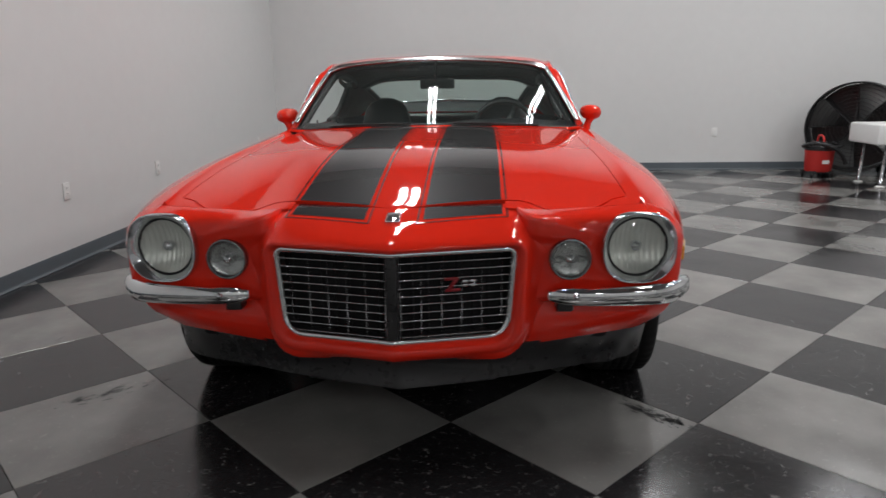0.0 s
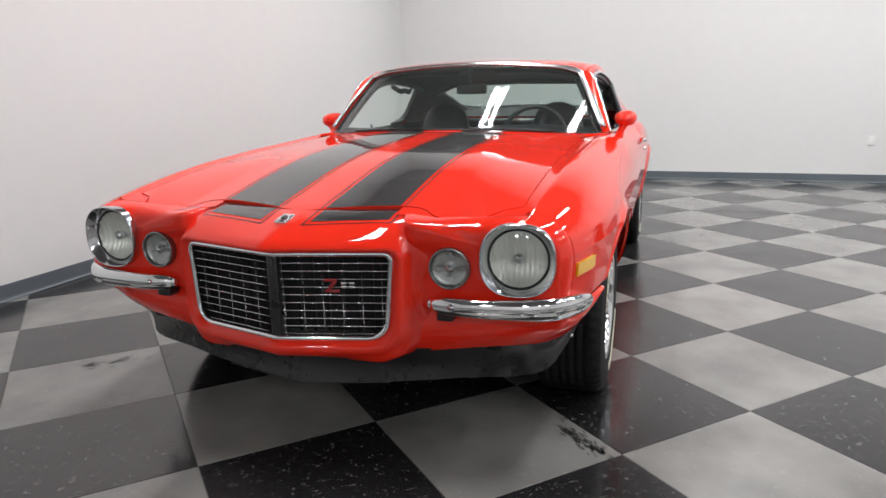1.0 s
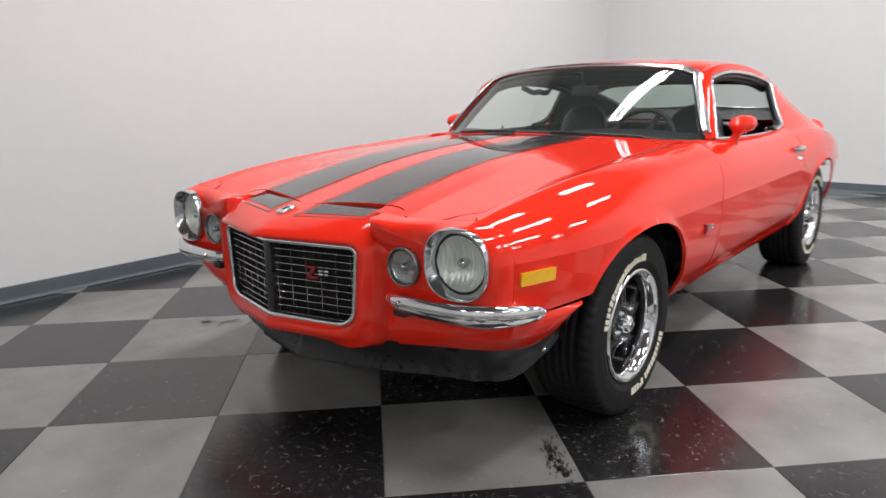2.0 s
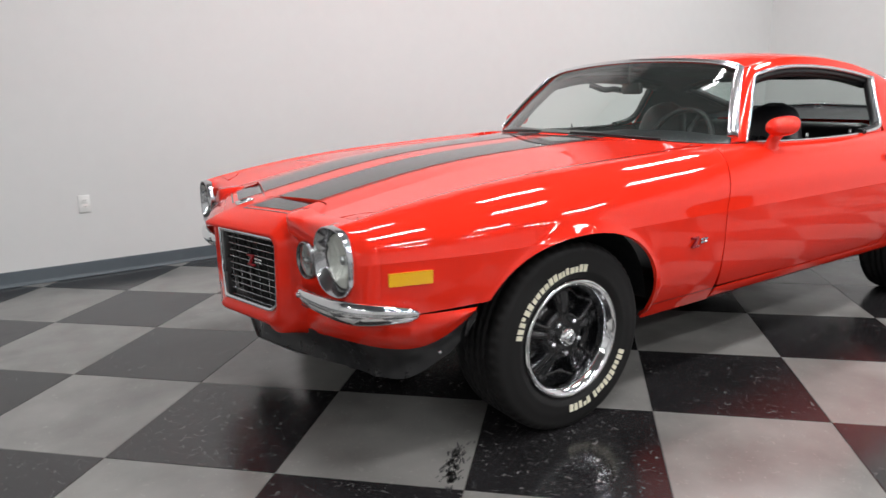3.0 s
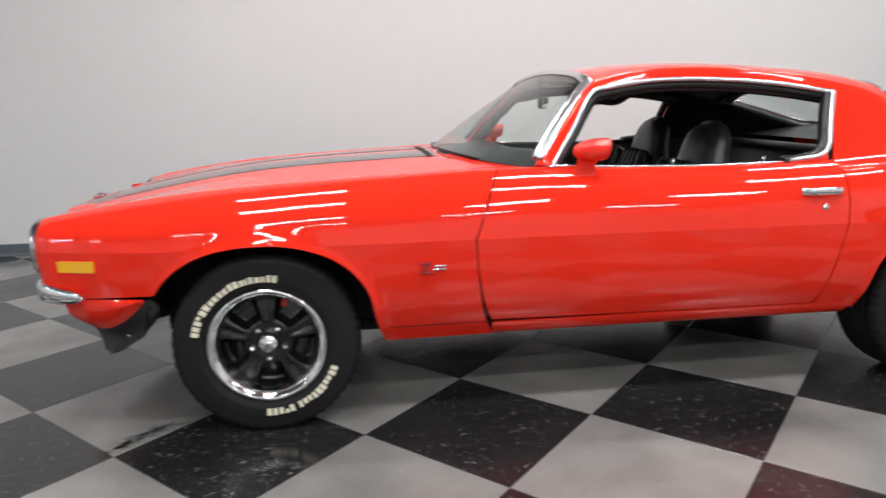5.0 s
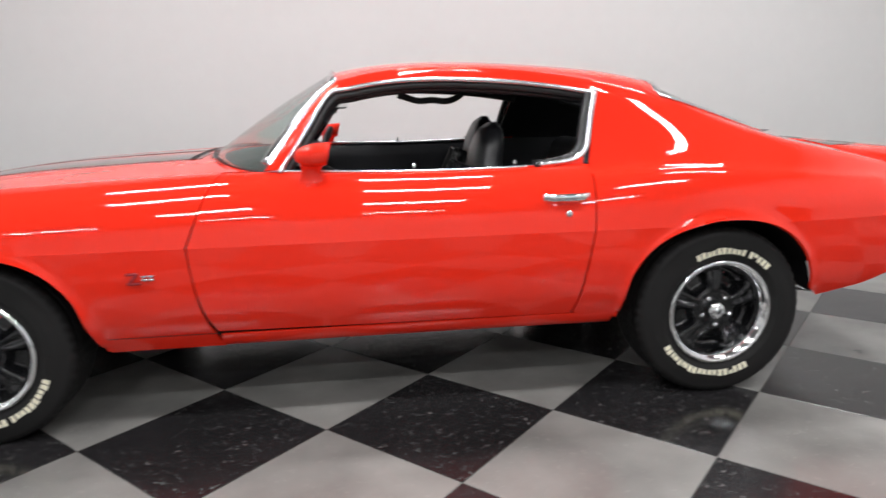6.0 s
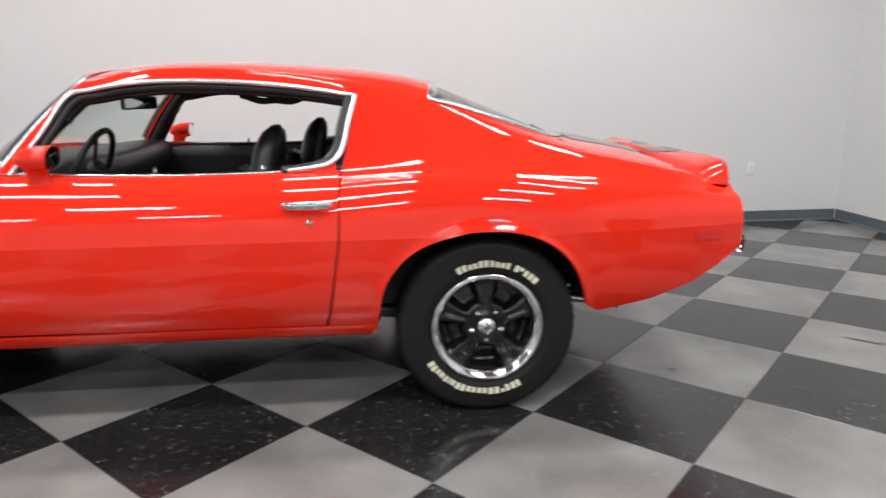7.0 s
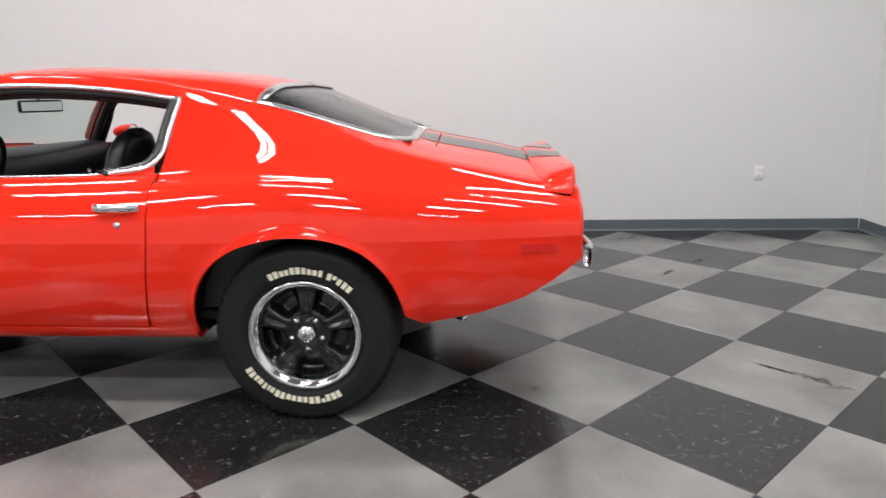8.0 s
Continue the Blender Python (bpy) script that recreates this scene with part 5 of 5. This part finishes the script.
def bucket_seat(y, dx=0.0):
    """High-back bucket seat: a rounded shell that narrows to an integral head rest."""
    back = []
    for w in np.linspace(0, 1, 20) ** 0.8:
        half_w = float(np.interp(w, (0, 0.35, 0.6, 0.75, 0.86, 0.93, 0.975, 1.0), (0.245, 0.255, 0.215, 0.168, 0.152, 0.128, 0.09, 0.035)))
        z = 0.42 + 0.655 * w
        cx = 1.80 + dx + 0.19 * w + 0.02 * math.sin(w * 5)
        th = float(np.interp(w, (0, 0.5, 0.85, 0.95, 1.0), (0.085, 0.075, 0.06, 0.048, 0.015)))
        back.append([(cx + a, y + b, z + 0.0 * a) for a, b in oval(th, half_w, 24, 2.8)])
    bm = sheet(np.array(back), close_v=True)
    bm.verts.ensure_lookup_table()
    bm.faces.new([bm.verts[19 * 24 + i] for i in range(24)])
    seat = part("front_seat", bm, VINYL, car, "black vinyl high-back bucket seat")
    part("seat_cushion", box(1.56 + dx, y, 0.47, 0.54, 0.50, 0.17, 0.06, pose(0, 0, 0, 0, -6, 0), 4), VINYL, seat)
    for dy in (-0.115, 0.115):
        part("seat_bolster", sweep(smooth_path([(1.735 + dx, y + dy * 1.5, 0.55), (1.77 + dx, y + dy * 1.6, 0.72), (1.835 + dx, y + dy * 1.2, 0.89)], 10), oval(0.03, 0.035, 10)), VINYL, seat)
    for dy in (-0.075, -0.025, 0.025, 0.075):
        part("seat_pleat", sweep(smooth_path([(1.725 + dx, y + dy, 0.60), (1.775 + dx, y + dy, 0.74), (1.842 + dx, y + dy * 0.9, 0.90)], 10), oval(0.016, 0.026, 10)), VINYL, seat)
    return seat


bucket_seat(-0.40, -0.035)
bucket_seat(0.40, 0.08)
rear_seat = part("rear_seat", box(2.52, 0, 0.70, 0.20, 1.24, 0.50, 0.08, pose(0, 0, 0, 0, 16, 0), 4), VINYL, car, "black vinyl rear bench seat")
part("seat_cushion", box(2.32, 0, 0.52, 0.42, 1.2, 0.16, 0.06, None, 4), VINYL, rear_seat)
# inside mirror and visors
rv = part("inside_mirror", box(0, 0, 0, 0.022, 0.222, 0.058, 0.012, None, 3), BLACK_TRIM, car, "black inside mirror on a stalk", loc=pose(1.268, 0.0, 1.165, 0, 0, -24))
part("mirror_stalk", sweep(smooth_path([(-0.005, 0, 0.02), (-0.02, 0, 0.07), (-0.01, 0, 0.125)], 8), oval(0.008, 0.008, 8)), BLACK_TRIM, rv)
part("mirror_glass", box(0.0122, 0.0, 0, 0.002, 0.202, 0.042), MIRROR, rv, smooth=False)
for y in (-0.33, 0.33):
    part("sun_visor", box(1.40, y, 1.262, 0.16, 0.42, 0.02, 0.009, pose(0, 0, 0, 0, 6, 0), 3), VINYL, car, "black sun visor folded up")
for x in (1.56, 1.94):
    both("lock_knob", lathe([(0.0, 0.035), (0.006, 0.033), (0.007, 0.02), (0.003, 0.0)], 10, "z"), CHROME, car)[0].matrix_basis = pose(x, -0.79, 0.915)
for ob in [o for o in car.children if o.name.startswith("lock_knob")]:
    if ob.matrix_basis.translation.length < 0.01:
        ob.matrix_basis = pose(1.6, 0.79, 0.915)


# ---- things in the room ----
def wall_outlet(x, y, z, rz):
    base = tagged(part("wall_outlet", box(0, 0, 0, 0.072, 0.008, 0.116, 0.003), OUTLET, loc=pose(x, y, z, 0, 0, rz)), "white duplex outlet plate on the wall", "outlet", "wall outlets")
    for dz in (-0.02, 0.02):
        part("socket", box(0, -0.0045, dz, 0.034, 0.004, 0.028, 0.0015), OUTLET, base)
        for dx in (-0.007, 0.007):
            part("slot", box(dx, -0.0066, dz + 0.003, 0.0025, 0.001, 0.009), DARK_SLOT, base, smooth=False)
    return base


for x in (-1.135, 1.66, 2.98, 5.707):
    wall_outlet(x, Y1 - 0.005, 0.495, 0)
wall_outlet(X1 - 0.005, -3.36, 0.50, 90)


def drum_fan(x, y, rz):
    """A big drum fan: rolled steel drum, wire guards and blades, on wheels."""
    fan = tagged(new("drum_fan"), "large black drum fan with wire guards by the wall", "fan")
    fan.matrix_basis = pose(x, y, 0, 0, 0, rz)
    R, c = 0.53, 0.59
    part("drum", lathe([(R, 0.17), (R + 0.015, 0.18), (R + 0.015, 0.165), (R + 0.004, 0.15), (R + 0.004, -0.15), (R + 0.015, -0.165), (R + 0.015, -0.18), (R - 0.006, -0.17), (R - 0.006, 0.17)], 60), BLACK_PLASTIC, fan, loc=pose(0, 0, c))
    for yy in (-0.17, 0.17):
        for k in range(1, 12):
            t = torus(R * k / 12, 0.003, 48, 5)
            bmesh.ops.rotate(t, verts=t.verts, matrix=Matrix.Rotation(math.pi / 2, 3, "X"))
            part("guard_ring", t, BLACK_TRIM, fan, loc=pose(0, yy, c))
        for k in range(8):
            a = math.pi / 4 * k
            part("guard_spoke", sweep([(0.06 * math.cos(a), 0, 0.06 * math.sin(a)), (R * math.cos(a), 0, R * math.sin(a))], oval(0.004, 0.004, 6), up=(0, 1, 0)),
                 BLACK_TRIM, fan, loc=pose(0, yy, c))
    for k in range(4):
        a = radians(20 + 90 * k)
        P = [[((0.08 + 0.44 * w) * math.cos(a + q * (0.30 + 0.1 * w)), 0.07 * q, (0.08 + 0.44 * w) * math.sin(a + q * (0.30 + 0.1 * w))) for q in (-1, -0.4, 0.3, 1)] for w in np.linspace(0, 1, 6)]
        part("blade", sheet(np.array(P)), STEEL_DULL, fan, "grey metal blade", loc=pose(0, 0, c))
    part("motor", lathe([(0.0, -0.12), (0.07, -0.10), (0.07, 0.12), (0.0, 0.14)], 24), STEEL_DULL, fan, loc=pose(0, 0, c))
    # black disc added behind the blades for the shade inside the drum
    part("dark_backing", lathe([(R - 0.01, -0.175), (0.3, -0.178), (0.0, -0.18)], 40), BLACK_PLASTIC, fan, "black disc added to darken the inside of the drum", loc=pose(0, 0, c))
    for xx in (-0.32, 0.32):
        part("foot", sweep(smooth_path([(xx, -0.2, 0.03), (xx, 0.0, 0.16), (xx, 0.2, 0.03)], 10), oval(0.016, 0.016, 8)), BLACK_TRIM, fan)
        part("fan_wheel", lathe([(0.0, -0.02), (0.07, -0.02), (0.075, 0.0), (0.07, 0.02), (0.0, 0.02)], 24), RUBBER, fan, loc=pose(xx, -0.2, 0.075))
    return fan


STEEL_DULL = material("dull_metal", (0.20, 0.20, 0.20), 0.4, 0.7, grain=0.1)
drum_fan(5.98, -4.87, 56)


def shop_vacuum(x, y):
    v = tagged(new("shop_vacuum"), "red canister shop vacuum with a black lid and hose on casters", "vacuum")
    v.matrix_basis = pose(x, y, 0) @ Matrix.Scale(0.91, 4)
    part("tank", lathe([(0.0, 0.075), (0.15, 0.075), (0.165, 0.09), (0.178, 0.33), (0.185, 0.345), (0.185, 0.36)], 36, "z"), VAC_RED, v, "red plastic tank")
    part("lid", lathe([(0.186, 0.36), (0.192, 0.37), (0.19, 0.40), (0.16, 0.43), (0.13, 0.44), (0.12, 0.47), (0.0, 0.48)], 36, "z"), BLACK_PLASTIC, v, "black lid with motor housing")
    part("handle", sweep(smooth_path([(-0.09, 0, 0.46), (-0.07, 0, 0.53), (0.07, 0, 0.53), (0.09, 0, 0.46)], 14), oval(0.014, 0.012, 8), up=(0, 1, 0)), VAC_RED, v)
    hose = smooth_path([(-0.18, 0.05, 0.40), (-0.24, -0.10, 0.42), (-0.05, -0.24, 0.44), (0.16, -0.15, 0.43), (0.19, 0.05, 0.40), (0.0, 0.21, 0.42), (-0.2, 0.12, 0.46), (-0.26, -0.12, 0.36), (-0.2, -0.25, 0.2)], 90)
    part("hose", sweep(hose, oval(0.024, 0.024, 10), scale=1 + 0.10 * (np.arange(90) % 2)), BLACK_PLASTIC, v, "ribbed black hose")
    part("label", sheet([[(-0.181, -0.05 + 0.03 * i - 0.0, z) for i in range(4)] for z in (0.19, 0.24)]), WHITE_PANEL, v, "pale label")
    for k in range(4):
        a = radians(45 + 90 * k)
        part("caster", lathe([(0.0, -0.012), (0.034, -0.012), (0.036, 0.0), (0.034, 0.012), (0.0, 0.012)], 18), BLACK_TRIM, v, loc=pose(0.19 * math.cos(a), 0.19 * math.sin(a), 0.036))
        part("caster_arm", box(0.165 * math.cos(a), 0.165 * math.sin(a), 0.075, 0.07, 0.07, 0.03, 0.008), BLACK_PLASTIC, v)
    return v


shop_vacuum(5.80, -4.38)


def work_table(x, y):
    t = tagged(new("work_table"), "white folding table with thin metal legs", "table")
    t.matrix_basis = pose(x, y, 0, 0, 0, 0)
    part("tabletop", box(0, 0, 0.575, 0.6, 1.2, 0.22, 0.02, None, 3), WHITE_PANEL, t)
    for dx in (-0.22, 0.22):
        for dy in (-0.45, 0.45):
            part("leg", sweep([(dx, dy, 0.48), (dx, dy * 1.05, 0.012)], oval(0.014, 0.014, 10), up=(1, 0, 0)), STEEL, t)
            part("foot", lathe([(0.0, 0.0), (0.05, 0.0), (0.045, 0.012), (0.015, 0.018)], 16, "z"), OUTLET, t, loc=pose(dx, dy * 1.05, 0.001))
    return t


work_table(5.12, -5.10)

# ---- floor ----
# place, length, width, turn and number of slivers of each scuff
SCUFFS = ((-0.46, -0.85, 0.20, 0.05, 40, 90), (-0.52, -0.93, 0.10, 0.04, 40, 36), (-0.36, 1.20, 0.30, 0.07, -48, 60), (4.66, -0.39, 0.14, 0.012, -46, 60),
          (4.78, -0.50, 0.20, 0.05, -46, 46), (4.63, 1.20, 0.16, 0.03, 45, 40), (4.92, 1.50, 0.20, 0.04, 45, 30), (3.62, -0.62, 0.06, 0.04, 0, 8), (-1.0, -1.5, 0.2, 0.1, 20, 12))


def scuff(x, y, length, width, turn, n, seed):
    """A broken black skid mark: many thin slivers of rubber in a band."""
    rnd, bm = random.Random(seed), bmesh.new()
    for k in range(n):
        u = rnd.gauss(0, 0.28) * length
        v = rnd.gauss(0, 0.30) * width + 0.12 * width * math.sin(u * 30)
        a, b, r = rnd.uniform(0.004, 0.022), rnd.uniform(0.0015, 0.005), rnd.uniform(-0.5, 0.5)
        ring = []
        for q in range(7):
            t = 2 * math.pi * q / 7
            px, py = a * math.cos(t) * rnd.uniform(0.6, 1.2), b * math.sin(t) * rnd.uniform(0.6, 1.2)
            ring.append(bm.verts.new((u + px * math.cos(r) - py * math.sin(r), v + px * math.sin(r) + py * math.cos(r), 0.0)))
        bm.faces.new(ring)
    return tagged(part("scuff", bm, DARK_SLOT, loc=pose(x, y, 0.0006, 0, 0, turn), smooth=False), "broken black rubber scuff on the floor tiles", "scuff mark", kind="stuff")

tagged(solid("floor", X0, X1, Y0, Y1, -0.15, -0.0035, SEAM, "checkered floor of black and grey vinyl tiles", "floor"))
floor = bpy.data.objects["floor"]


def tile_mesh(name, mat):
    bm = box(0, 0, -0.0018, TILE - 0.0022, TILE - 0.0022, 0.0036)
    bmesh.ops.bevel(bm, geom=[e for e in bm.edges if all(v.co.z > -0.001 for v in e.verts)], offset=0.0010, segments=1, affect="EDGES")
    me = bpy.data.meshes.new(name)
    bm.to_mesh(me)
    bm.free()
    me.materials.append(mat)
    return me


dark_mesh, light_mesh = tile_mesh("tile", DARK_TILE), tile_mesh("tile", LIGHT_TILE)
cells = []
for i in range(-22, 24):
    for j in range(-22, 24):
        u, v = (i + 0.5) * TILE, (j + 0.5) * TILE
        x, y = GX + u * math.cos(TURN) - v * math.sin(TURN), GY + u * math.sin(TURN) + v * math.cos(TURN)
        if X0 - 0.43 < x < X1 + 0.43 and Y0 - 0.43 < y < Y1 + 0.43:
            cells.append((math.hypot((x - 1.6) * 0.75, y + 0.7), x, y, (i + j) % 2 == 0))
cells.sort()
far = {True: bmesh.new(), False: bmesh.new()}
placed = 0
for d, x, y, dark in cells:
    inside = X0 + 0.44 < x < X1 - 0.44 and Y0 + 0.44 < y < Y1 - 0.44
    if placed < 296 and inside:
        ob = new("tile", dark_mesh if dark else light_mesh)
        ob.matrix_basis = Matrix.Translation((x, y, 0)) @ Matrix.Rotation(TURN, 4, "Z")
        ob.parent = floor
        placed += 1
    else:
        bm = box(0, 0, -0.0018, TILE - 0.0022, TILE - 0.0022, 0.0036)
        bmesh.ops.transform(bm, matrix=Matrix.Translation((x, y, 0)) @ Matrix.Rotation(TURN, 4, "Z"), verts=bm.verts)
        if not inside:
            for co, no in (((X0, 0, 0), (-1, 0, 0)), ((X1, 0, 0), (1, 0, 0)), ((0, Y0, 0), (0, -1, 0)), ((0, Y1, 0), (0, 1, 0))):
                bmesh.ops.bisect_plane(bm, geom=[*bm.verts, *bm.edges, *bm.faces], plane_co=co, plane_no=no, clear_outer=True)
        if bm.verts:
            merge(far[dark], bm)
        else:
            bm.free()
for dark, bm in far.items():
    tagged(part("far_tiles", bm, DARK_TILE if dark else LIGHT_TILE, floor, "black tiles" if dark else "grey tiles", smooth=False), kind="stuff")

for k, (x, y, ln, wd, tn, n) in enumerate(SCUFFS):
    scuff(x, y, ln, wd, tn, n, k)
